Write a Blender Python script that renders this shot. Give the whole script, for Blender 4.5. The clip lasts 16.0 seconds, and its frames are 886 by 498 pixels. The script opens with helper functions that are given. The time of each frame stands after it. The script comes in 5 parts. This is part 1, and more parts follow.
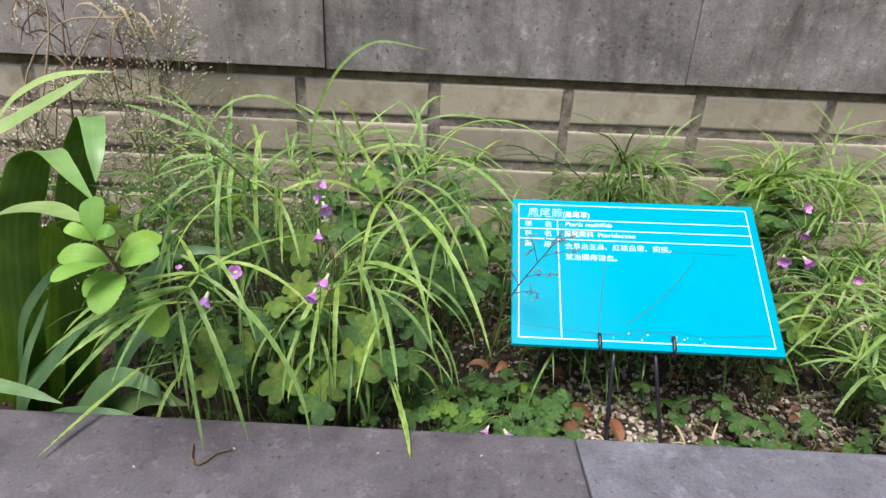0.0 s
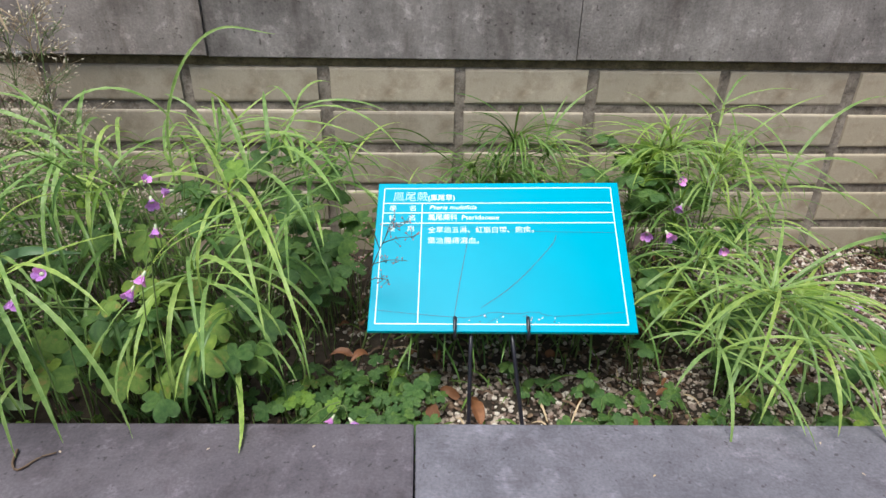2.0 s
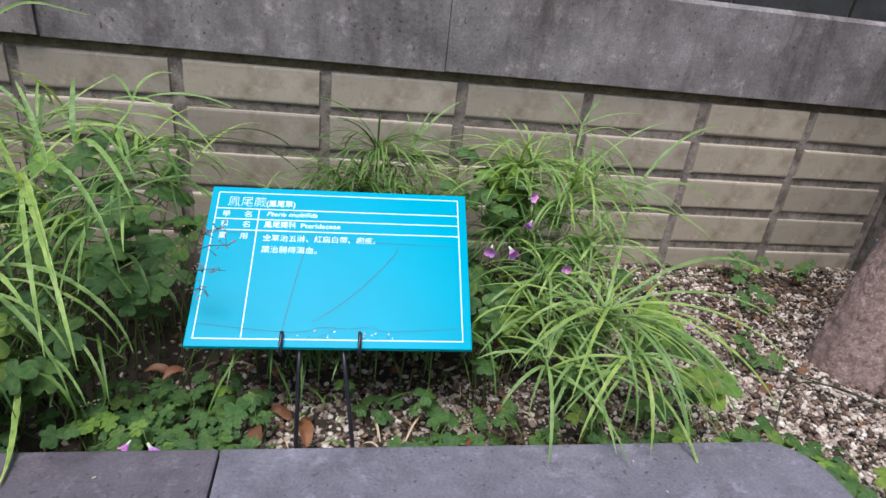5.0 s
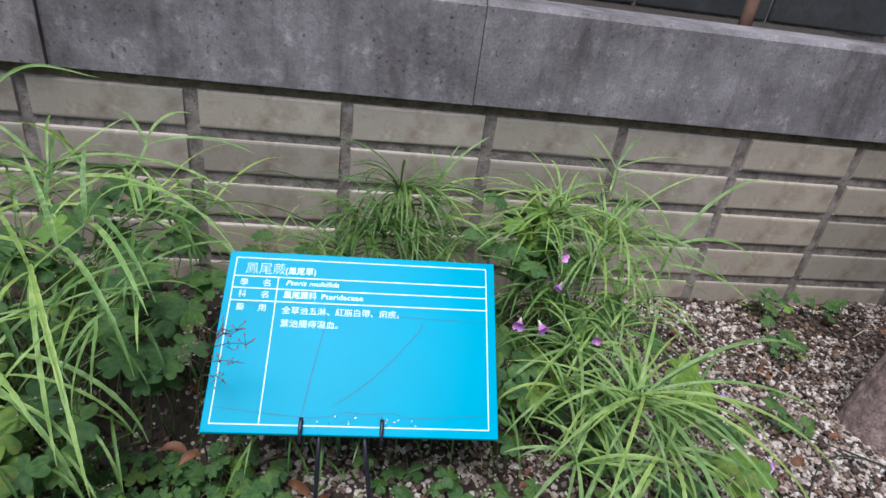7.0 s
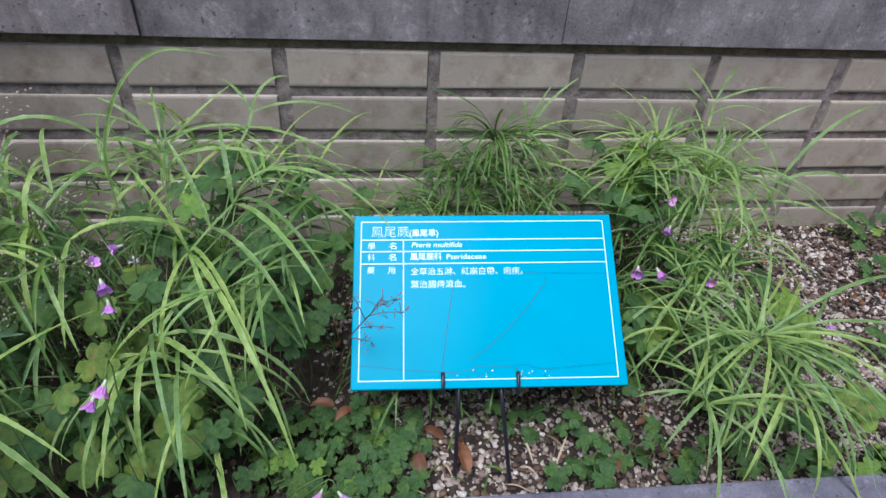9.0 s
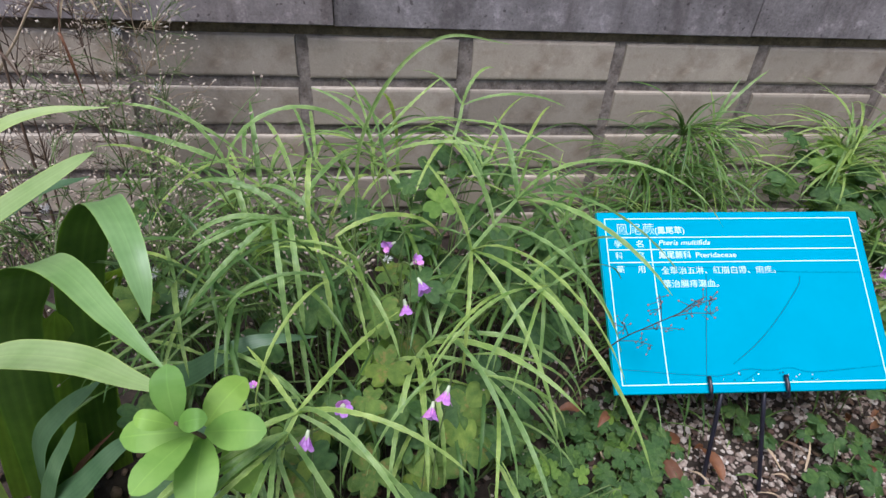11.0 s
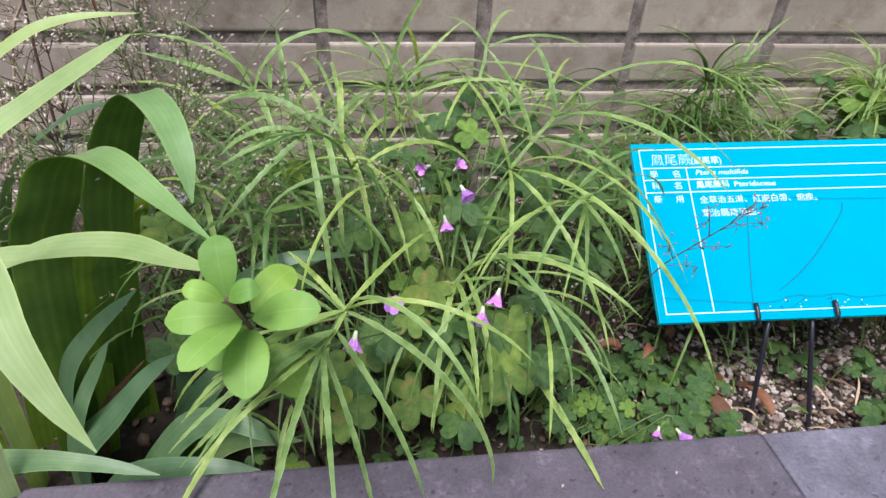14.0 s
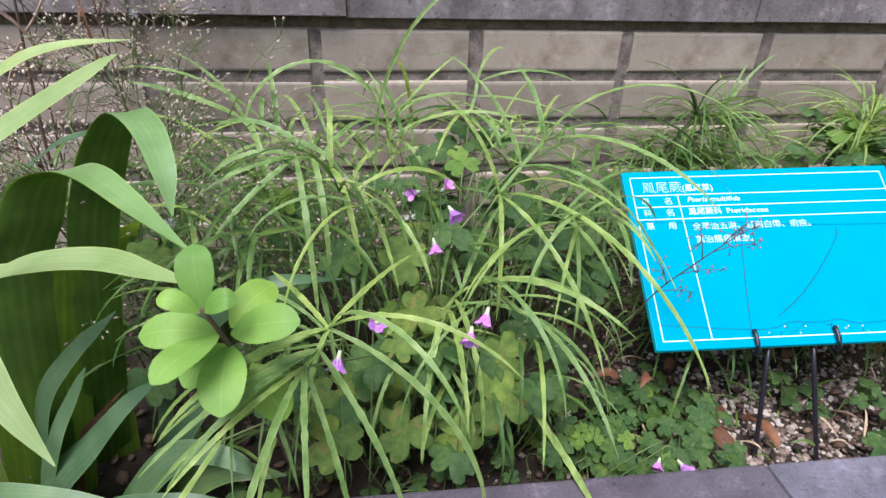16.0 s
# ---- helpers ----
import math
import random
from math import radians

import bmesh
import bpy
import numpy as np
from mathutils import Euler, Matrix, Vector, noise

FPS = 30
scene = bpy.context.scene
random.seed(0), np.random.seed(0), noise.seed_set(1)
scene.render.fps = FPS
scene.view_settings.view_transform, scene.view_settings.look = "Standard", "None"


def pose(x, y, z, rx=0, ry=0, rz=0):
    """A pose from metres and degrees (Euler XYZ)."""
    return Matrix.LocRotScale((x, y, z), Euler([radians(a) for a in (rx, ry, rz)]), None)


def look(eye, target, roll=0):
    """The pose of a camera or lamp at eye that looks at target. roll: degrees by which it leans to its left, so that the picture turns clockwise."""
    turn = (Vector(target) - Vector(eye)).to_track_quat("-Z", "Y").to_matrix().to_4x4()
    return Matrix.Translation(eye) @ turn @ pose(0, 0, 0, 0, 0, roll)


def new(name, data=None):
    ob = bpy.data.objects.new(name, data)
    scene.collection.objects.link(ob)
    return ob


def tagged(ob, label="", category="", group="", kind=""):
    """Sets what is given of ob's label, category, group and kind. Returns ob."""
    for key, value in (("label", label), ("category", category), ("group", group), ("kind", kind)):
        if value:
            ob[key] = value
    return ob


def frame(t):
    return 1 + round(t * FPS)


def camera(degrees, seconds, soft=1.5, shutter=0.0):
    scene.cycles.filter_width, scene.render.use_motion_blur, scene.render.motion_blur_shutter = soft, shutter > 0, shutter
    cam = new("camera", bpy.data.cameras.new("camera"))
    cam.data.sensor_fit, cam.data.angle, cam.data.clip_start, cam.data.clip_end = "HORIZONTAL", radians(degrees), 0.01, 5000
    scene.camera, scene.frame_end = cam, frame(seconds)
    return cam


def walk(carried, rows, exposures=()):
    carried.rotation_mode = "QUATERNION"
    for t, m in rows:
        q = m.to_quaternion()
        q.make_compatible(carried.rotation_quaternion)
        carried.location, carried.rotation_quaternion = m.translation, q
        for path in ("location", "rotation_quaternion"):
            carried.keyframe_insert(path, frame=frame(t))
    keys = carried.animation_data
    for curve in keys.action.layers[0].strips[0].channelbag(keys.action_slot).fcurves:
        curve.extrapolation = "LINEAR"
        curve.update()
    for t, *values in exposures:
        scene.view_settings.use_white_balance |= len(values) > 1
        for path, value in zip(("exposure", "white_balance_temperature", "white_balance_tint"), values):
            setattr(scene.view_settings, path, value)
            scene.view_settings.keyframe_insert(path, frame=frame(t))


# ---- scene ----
cam = camera(75.0, 16.0)
PATH = [
    (0, (-0.49, -0.081, 0.775), (-0.456, 1.737, -0.058), 2.8),
    (0.5, (-0.441, -0.08, 0.782), (-0.431, 1.728, -0.073), 2.0),
    (1, (-0.402, -0.076, 0.783), (-0.406, 1.718, -0.102), 0.8),
    (1.5, (-0.365, -0.072, 0.783), (-0.343, 1.713, -0.117), 0.7),
    (2, (-0.325, -0.073, 0.782), (-0.249, 1.716, -0.108), 1.0),
    (2.5, (-0.299, -0.077, 0.781), (-0.143, 1.713, -0.098), 1.7),
    (3, (-0.268, -0.078, 0.78), (-0.043, 1.715, -0.077), 2.6),
    (3.5, (-0.245, -0.074, 0.785), (0.085, 1.703, -0.07), 5.2),
    (3.7, (-0.225, -0.078, 0.777), (0.096, 1.718, -0.043), 5.4),
    (5.8, (-0.23, -0.022, 0.784), (0.155, 1.741, -0.079), 7.4),
    (6, (-0.231, -0.013, 0.79), (0.143, 1.75, -0.078), 7.3),
    (6.5, (-0.239, 0.017, 0.831), (0.121, 1.759, -0.083), 7.8),
    (7, (-0.247, 0.045, 0.879), (0.089, 1.766, -0.083), 8.2),
    (7.5, (-0.241, 0.074, 0.916), (0.017, 1.701, -0.218), 5.4),
    (8, (-0.256, 0.074, 0.926), (-0.023, 1.659, -0.272), 3.3),
    (8.5, (-0.299, 0.072, 0.924), (-0.056, 1.656, -0.273), 3.5),
    (9, (-0.363, 0.069, 0.912), (-0.116, 1.655, -0.281), 3.9),
    (9.5, (-0.446, 0.072, 0.904), (-0.182, 1.654, -0.291), 4.7),
    (10, (-0.53, 0.091, 0.898), (-0.252, 1.678, -0.287), 5.4),
    (10.2, (-0.564, 0.098, 0.899), (-0.295, 1.689, -0.282), 5.2),
    (12.3, (-0.693, 0.154, 0.81), (-0.395, 1.686, -0.44), 2.6),
    (12.5, (-0.693, 0.148, 0.806), (-0.388, 1.672, -0.453), 2.5),
    (13, (-0.692, 0.125, 0.801), (-0.406, 1.663, -0.446), 2.4),
    (13.5, (-0.691, 0.104, 0.795), (-0.418, 1.672, -0.416), 2.9),
    (14, (-0.693, 0.093, 0.788), (-0.431, 1.708, -0.363), 2.7),
    (14.5, (-0.692, 0.096, 0.777), (-0.45, 1.728, -0.354), 2.3),
    (15, (-0.691, 0.091, 0.768), (-0.442, 1.757, -0.31), 2.0),
    (15.5, (-0.688, 0.085, 0.765), (-0.421, 1.779, -0.264), 1.9),
    (16, (-0.683, 0.085, 0.764), (-0.415, 1.793, -0.241), 2.1),
]
# the phone's own brightness and white balance drift along the way
EXPOSURE = [(0.0, 0.88, 6150, 7), (2.0, 0.76, 6080, 7), (3.5, 0.67, 5930, 10), (6.0, 0.53, 5570, 12), (9.0, 0.43, 5310, 16), (10.2, 0.47, 5430, 18), (12.5, 0.58, 5720, 17), (13.4, 0.66, 5780, 18), (14.3, 0.86, 5740, 19), (16.0, 0.86, 5700, 19)]
walk(cam, [(t, look(eye, target, roll)) for t, eye, target, roll in PATH], EXPOSURE)

# ---- world, sun, exposure ----
world = bpy.data.worlds.new("overcast_sky")
scene.world = world
world.use_nodes = True
wn = world.node_tree.nodes
sky = wn.new("ShaderNodeTexSky")
sky.sky_type, sky.sun_disc = "NISHITA", False
sky.sun_elevation, sky.sun_rotation = radians(62), radians(200)
sky.air_density, sky.dust_density, sky.ozone_density = 1.0, 4.0, 1.0
world.node_tree.links.new(sky.outputs[0], wn["Background"].inputs[0])
wn["Background"].inputs[1].default_value = 0.075

sun = new("sun", bpy.data.lights.new("sun", "SUN"))
sun.data.energy, sun.data.angle, sun.data.color = 2.7, radians(28), (1.0, 0.95, 0.87)
sun.matrix_world = look((-0.9, -1.5, 4.2), (0, 0, 0))
tagged(sun, "soft sun behind thin cloud", "sun", kind="structure")

# ---- materials ----


def material(name):
    m = bpy.data.materials.new(name)
    m.use_nodes = True
    t = m.node_tree
    return m, t, t.nodes["Principled BSDF"], t.links.new


def add(t, kind, **values):
    n = t.nodes.new(kind)
    for k, v in values.items():
        n.inputs[k].default_value = v
    return n


def noise_at(t, scale, detail=4.0, rough=0.6, coords="Object", stretch=(1, 1, 1), own=False):
    co = t.nodes.new("ShaderNodeTexCoord")
    mp = add(t, "ShaderNodeMapping", Scale=stretch)
    n = add(t, "ShaderNodeTexNoise", Scale=scale, Detail=detail, Roughness=rough)
    t.links.new(co.outputs[coords], mp.inputs[0])
    t.links.new(mp.outputs[0], n.inputs["Vector"])
    if own:
        far = add(t, "ShaderNodeMath")
        far.operation = "MULTIPLY"
        far.inputs[1].default_value = 37.0
        t.links.new(t.nodes.new("ShaderNodeObjectInfo").outputs["Random"], far.inputs[0])
        t.links.new(far.outputs[0], mp.inputs["Location"])
    return n.outputs[0]


def ramp(t, fac, stops):
    r = t.nodes.new("ShaderNodeValToRGB")
    while len(r.color_ramp.elements) < len(stops):
        r.color_ramp.elements.new(0.5)
    for e, (p, c) in zip(r.color_ramp.elements, stops):
        e.position, e.color = p, (*c, 1)
    t.links.new(fac, r.inputs[0])
    return r.outputs[0]


def blend(t, fac, a, b, mode="MIX"):
    n = t.nodes.new("ShaderNodeMix")
    n.data_type, n.blend_type = "RGBA", mode
    for sock, v in ((n.inputs[0], fac), (n.inputs[6], a), (n.inputs[7], b)):
        if isinstance(v, (int, float)):
            sock.default_value = v
        elif isinstance(v, tuple):
            sock.default_value = (*v, 1)
        else:
            t.links.new(v, sock)
    return n.outputs[2]


def bump(t, p, height, strength, dist):
    b = add(t, "ShaderNodeBump", Strength=strength, Distance=dist)
    t.links.new(height, b.inputs["Height"])
    t.links.new(b.outputs[0], p.inputs["Normal"])
    return b


def rough_mineral(name, dark, light, scale, stain, fine=260.0, rough=0.85, relief=0.0006, vary=0.0, streak=False, bloom=0.0, pit=0.7, grit=1.0):
    """Stone, concrete, fired clay: blotches, fine grain, pits and run-down stains."""
    m, t, p, link = material(name)
    base = ramp(t, noise_at(t, scale, 6, 0.65), [(0.3, dark), (0.7, light)])
    grain = ramp(t, noise_at(t, fine, 3, 0.7), [(0.3, (0.72, 0.72, 0.72)), (0.7, (1.12, 1.12, 1.12))])
    col = blend(t, grit, base, grain, "MULTIPLY")
    mark = ramp(t, noise_at(t, scale * 1.7, 5, 0.7, stretch=(1, 1, 0.18) if streak else (1, 1, 1)), [(0.5, (1, 1, 1)), (0.72, stain)])
    col = blend(t, 0.8, col, mark, "MULTIPLY")
    pits = ramp(t, noise_at(t, fine * 0.45, 2, 0.5), [(0.66, (1, 1, 1)), (0.72, (0.45, 0.43, 0.42))])
    col = blend(t, pit, col, pits, "MULTIPLY")
    if bloom:
        pale = ramp(t, noise_at(t, scale * 3.1, 4, 0.75), [(0.56, (1, 1, 1)), (0.74, (1 + bloom, 1 + bloom * 0.97, 1 + bloom))])
        col = blend(t, 1.0, col, pale, "MULTIPLY")
    if vary:
        info = t.nodes.new("ShaderNodeObjectInfo")
        tone = ramp(t, info.outputs["Random"], [(0, (1 - vary,) * 3), (0.5, (1, 1, 1)), (1, (1 + vary * 0.5, 1 + vary * 0.4, 1 + vary * 0.2))])
        col = blend(t, 1.0, col, tone, "MULTIPLY")
    link(col, p.inputs["Base Color"])
    p.inputs["Roughness"].default_value = rough
    bump(t, p, noise_at(t, fine * 0.6, 5, 0.7), 0.7, relief)
    return m


def leaf_material(name, deep, bright, back=0.35, gloss=0.45, stripes=0.0, edge=None, brown=0.0, scale=60.0, rim=0.455, crimp=0.0, vein=0.045):
    """A living leaf: colour drifts along and across it, midrib by UV, light shines through."""
    m, t, p, link = material(name)
    col = ramp(t, noise_at(t, scale, 4, 0.6, own=scale < 10), [(0.3, deep), (0.72, bright)])
    info = t.nodes.new("ShaderNodeObjectInfo")
    tone = ramp(t, info.outputs["Random"], [(0, (0.72, 0.78, 0.8)), (0.5, (1, 1, 1)), (1, (1.28, 1.16, 0.9))])
    col = blend(t, 1.0, col, tone, "MULTIPLY")
    uv = t.nodes.new("ShaderNodeUVMap")
    sep = t.nodes.new("ShaderNodeSeparateXYZ")
    link(uv.outputs[0], sep.inputs[0])
    mid = add(t, "ShaderNodeMath")
    mid.operation = "SUBTRACT"
    link(sep.outputs[0], mid.inputs[0])
    mid.inputs[1].default_value = 0.5
    ab = t.nodes.new("ShaderNodeMath")
    ab.operation = "ABSOLUTE"
    link(mid.outputs[0], ab.inputs[0])
    rib = ramp(t, ab.outputs[0], [(0.0, (1.18, 1.15, 1.15)), (0.035, (1, 1, 1)), (rim, (1, 1, 1)), (rim + 0.03, edge or (0.95, 0.97, 0.9))])
    col = blend(t, 1.0, col, rib, "MULTIPLY")
    if brown:
        dead = ramp(t, noise_at(t, scale * 0.7, 5, 0.7, own=scale < 10), [(0.56, (0, 0, 0)), (0.64, (1, 1, 1))])
        f = add(t, "ShaderNodeMath")
        f.operation = "MULTIPLY"
        f.inputs[1].default_value = brown
        link(dead, f.inputs[0])
        col = blend(t, f.outputs[0], col, (0.36, 0.24, 0.08))
    link(col, p.inputs["Base Color"])
    p.inputs["Roughness"].default_value = gloss
    p.inputs["Specular IOR Level"].default_value = 0.4
    wv = add(t, "ShaderNodeTexWave", Scale=stripes or 5.0, Distortion=0.6)
    link(uv.outputs[0], wv.inputs[0])
    if stripes:
        lines = ramp(t, wv.outputs[1], [(0.0, (1 - vein,) * 3), (1.0, (1 + vein * 0.5,) * 3)])
        vein_noise = ramp(t, noise_at(t, 14.0, 4, 0.7, "UV", (9, 0.5, 1)), [(0.3, (1 - vein * 1.3,) * 3), (0.7, (1 + vein,) * 3)])
        col = blend(t, 1.0, col, vein_noise, "MULTIPLY")
        col = blend(t, 1.0, col, lines, "MULTIPLY")
        link(col, p.inputs["Base Color"])
    if crimp:
        fold = add(t, "ShaderNodeTexWave", Scale=crimp, Distortion=3.0)
        fold.bands_direction = "Y"
        link(uv.outputs[0], fold.inputs[0])
        bump(t, p, fold.outputs[1], 0.5, 0.0007)
    else:
        bump(t, p, noise_at(t, scale * 6, 3, 0.6), 0.35, 0.0004 if scale > 10 else 0.02)
    tr = t.nodes.new("ShaderNodeBsdfTranslucent")
    warm = blend(t, 1.0, col, (1.25, 1.2, 0.6), "MULTIPLY")
    link(warm, tr.inputs[0])
    mx = t.nodes.new("ShaderNodeMixShader")
    mx.inputs[0].default_value = back
    link(p.outputs[0], mx.inputs[1])
    link(tr.outputs[0], mx.inputs[2])
    link(mx.outputs[0], t.nodes["Material Output"].inputs[0])
    return m


def plain(name, col, rough=0.5, metal=0.0, vary=0.15, scale=120.0, spec=0.5):
    m, t, p, link = material(name)
    lo, hi = tuple(c * (1 - vary) for c in col), tuple(c * (1 + vary) for c in col)
    link(ramp(t, noise_at(t, scale, 4), [(0.3, lo), (0.7, hi)]), p.inputs["Base Color"])
    p.inputs["Roughness"].default_value, p.inputs["Metallic"].default_value = rough, metal
    p.inputs["Specular IOR Level"].default_value = spec
    bump(t, p, noise_at(t, scale * 3, 3), 0.3, 0.0003)
    return m


def island_mineral(name, stops):
    """Loose stones, each with its own tone."""
    m, t, p, link = material(name)
    geo = t.nodes.new("ShaderNodeNewGeometry")
    col = ramp(t, geo.outputs["Random Per Island"], stops)
    grain = ramp(t, noise_at(t, 400, 4, 0.7), [(0.25, (0.7, 0.68, 0.66)), (0.7, (1.1, 1.1, 1.1))])
    link(blend(t, 1.0, col, grain, "MULTIPLY"), p.inputs["Base Color"])
    p.inputs["Roughness"].default_value = 0.8
    bump(t, p, noise_at(t, 500, 4), 0.6, 0.0006)
    return m


TILE = rough_mineral("glazed_wall_tile", (0.338, 0.287, 0.218), (0.43, 0.371, 0.288), 9.0, (0.56, 0.5, 0.45), 320, 0.5, 0.00015, 0.2, False, 0.4, 0.3, 0.45)
MORTAR = rough_mineral("grey_mortar", (0.11, 0.088, 0.068), (0.36, 0.31, 0.26), 34.0, (0.3, 0.24, 0.19), 240, 0.95, 0.004)
MOSSY = rough_mineral("mossy_mortar", (0.05, 0.038, 0.02), (0.2, 0.155, 0.085), 30.0, (0.35, 0.3, 0.22), 200, 1.0, 0.004)
COPING = rough_mineral("weathered_concrete", (0.108, 0.094, 0.088), (0.325, 0.293, 0.28), 8.0, (0.36, 0.31, 0.29), 260, 0.9, 0.0018, 0.14, True, 0.85, 1.0, 1.6)
COPING_PALE = rough_mineral("paler_weathered_concrete", (0.14, 0.118, 0.108), (0.38, 0.335, 0.312), 8.0, (0.4, 0.35, 0.32), 260, 0.9, 0.0018, 0.1, True, 0.85, 1.0, 1.6)
KERB = rough_mineral("grey_kerb_stone", (0.098, 0.092, 0.111), (0.19, 0.18, 0.211), 12.0, (0.66, 0.62, 0.62), 300, 0.8, 0.001, 0.0, False, 0.65, 0.85, 1.2)
PAVING = rough_mineral("paving_stone", (0.14, 0.135, 0.13), (0.24, 0.235, 0.225), 3.0, (0.7, 0.68, 0.66), 150, 0.9, 0.001)
SOIL = rough_mineral("dark_soil", (0.022, 0.016, 0.011), (0.07, 0.052, 0.036), 40.0, (0.5, 0.45, 0.4), 260, 1.0, 0.004)
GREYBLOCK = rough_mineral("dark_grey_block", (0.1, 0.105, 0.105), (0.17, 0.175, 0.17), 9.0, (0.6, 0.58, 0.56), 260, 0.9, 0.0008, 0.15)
# GREYBLOCK near black: the back wall's shade is put into its colour
BACKBLOCK = rough_mineral("shaded_dark_block", (0.022, 0.022, 0.02), (0.05, 0.05, 0.046), 9.0, (0.6, 0.58, 0.56), 260, 0.9, 0.0008, 0.15)
KERB_DARK = rough_mineral("brownish_kerb_stone", (0.07, 0.059, 0.071), (0.138, 0.12, 0.139), 13.0, (0.6, 0.54, 0.54), 300, 0.8, 0.001, 0.0, False, 0.8, 0.85, 1.2)
BARK = rough_mineral("tree_bark", (0.15, 0.098, 0.08), (0.39, 0.285, 0.245), 85.0, (0.42, 0.34, 0.31), 260, 0.95, 0.006, 0.0, False, 0.9, 1.0, 2.0)
PEBBLE = island_mineral("pebbles", [(0.0, (0.14, 0.095, 0.075)), (0.2, (0.25, 0.185, 0.15)), (0.5, (0.39, 0.32, 0.26)), (0.75, (0.52, 0.445, 0.37)), (1.0, (0.67, 0.62, 0.555))])
LITTER = island_mineral("leaf_litter", [(0.0, (0.04, 0.026, 0.02)), (0.5, (0.10, 0.058, 0.04)), (1.0, (0.24, 0.16, 0.10))])
FERN = leaf_material("fern_green", (0.15, 0.275, 0.058), (0.375, 0.515, 0.175), 0.36, 0.36, edge=(1.32, 1.25, 1.35), rim=0.36, crimp=5.0)
GRASSY = leaf_material("grassy_fern_green", (0.15, 0.27, 0.065), (0.335, 0.46, 0.16), 0.36, 0.38, edge=(1.3, 1.22, 1.3), rim=0.34, crimp=4.0)
# FERN darkened: shade inside and beneath the ferns is put into this green
SHADED_FERN = leaf_material("shaded_fern_green", (0.065, 0.145, 0.03), (0.16, 0.265, 0.07), 0.33, 0.42)
IRIS_MID = leaf_material("light_strap_leaf", (0.27, 0.40, 0.14), (0.41, 0.54, 0.235), 0.32, 0.4, stripes=1.8, edge=(1.3, 1.2, 0.95), scale=25)
CLOVER = leaf_material("clover_green", (0.044, 0.112, 0.027), (0.12, 0.215, 0.058), 0.28, 0.4, scale=3.5, stripes=1.2, vein=0.1)
CLOVER_OLD = leaf_material("ageing_clover_green", (0.09, 0.18, 0.028), (0.22, 0.32, 0.06), 0.3, 0.5, brown=0.6, scale=3.0)
CLOVER_LIME = leaf_material("young_clover_green", (0.13, 0.25, 0.035), (0.24, 0.38, 0.07), 0.33, 0.5, scale=3.5)
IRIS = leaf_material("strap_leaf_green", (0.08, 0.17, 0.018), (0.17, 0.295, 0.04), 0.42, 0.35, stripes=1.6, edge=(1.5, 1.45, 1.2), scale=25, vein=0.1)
IRIS_OUTER = leaf_material("waxy_outer_leaf_side", (0.14, 0.265, 0.085), (0.22, 0.365, 0.145), 0.14, 0.35, stripes=1.8, edge=(1.35, 1.25, 1.1), scale=25)
IRIS_BLUE = leaf_material("bluish_strap_leaf", (0.085, 0.17, 0.07), (0.17, 0.275, 0.13), 0.25, 0.42, stripes=1.8, edge=(1.5, 1.4, 1.3), scale=25, vein=0.07)
IRIS_PALE = leaf_material("pale_strap_leaf", (0.36, 0.49, 0.17), (0.51, 0.63, 0.29), 0.32, 0.4, stripes=1.8, edge=(1.3, 1.22, 1.2), scale=25)
SHOOT = leaf_material("young_leaf_green", (0.19, 0.37, 0.06), (0.30, 0.50, 0.10), 0.36, 0.58, scale=30)
STEM = plain("green_stem", (0.13, 0.19, 0.05), 0.5)
TWIG = plain("brown_twig", (0.12, 0.075, 0.045), 0.7)
STRAW = plain("dry_straw", (0.42, 0.32, 0.2), 0.8)
BUD = plain("pale_seed_head", (0.44, 0.35, 0.27), 0.8)
FLUFF = plain("white_fluff", (0.75, 0.73, 0.7), 0.95)
PANICLE = plain("cream_seed_panicle", (0.66, 0.57, 0.44), 0.9)
REDBUD = plain("pinkish_seed", (0.36, 0.17, 0.16), 0.6)
PETAL = leaf_material("pink_petal", (0.50, 0.16, 0.60), (0.74, 0.40, 0.84), 0.15, 0.55, scale=200)
CALYX = plain("pale_flower_tube", (0.5, 0.56, 0.36), 0.6)
DEADLEAF = leaf_material("dead_leaf", (0.095, 0.042, 0.024), (0.21, 0.1, 0.055), 0.15, 0.6)
BLACK = plain("black_painted_steel", (0.018, 0.017, 0.024), 0.38, 0.0, 0.3)
SIGN = plain("turquoise_sign_face", (0.0, 0.305, 0.44), 0.32, 0.0, 0.05, 9.0, 0.08)
SIGN_EDGE = plain("green_sign_edge", (0.0, 0.3, 0.27), 0.4)
PRINT = plain("white_print", (0.60, 0.80, 0.84), 0.4, 0.0, 0.05)
SCRATCH = plain("dark_scratch", (0.008, 0.06, 0.1), 0.5)
FLAKE = plain("flaked_paint", (0.5, 0.45, 0.5), 0.7)

# ---- building helpers ----
ORIGIN = {}


def thing(name, at, label, category, group="", kind=""):
    ob = new(name)
    ob.location = at
    ob.empty_display_size = 0.02
    ORIGIN[ob] = Vector(at)
    return tagged(ob, label, category, group, kind)


def mesh_of(name, verts, faces, mat, uvs=None, smooth=True):
    me = bpy.data.meshes.new(name)
    me.from_pydata([tuple(v) for v in verts], [], faces)
    me.materials.append(mat)
    if uvs is not None:
        layer = me.uv_layers.new(name="UVMap")
        flat = [c for f in faces for i in f for c in uvs[i]]
        layer.data.foreach_set("uv", flat)
    if smooth:
        me.polygons.foreach_set("use_smooth", [True] * len(me.polygons))
    me.update()
    return me


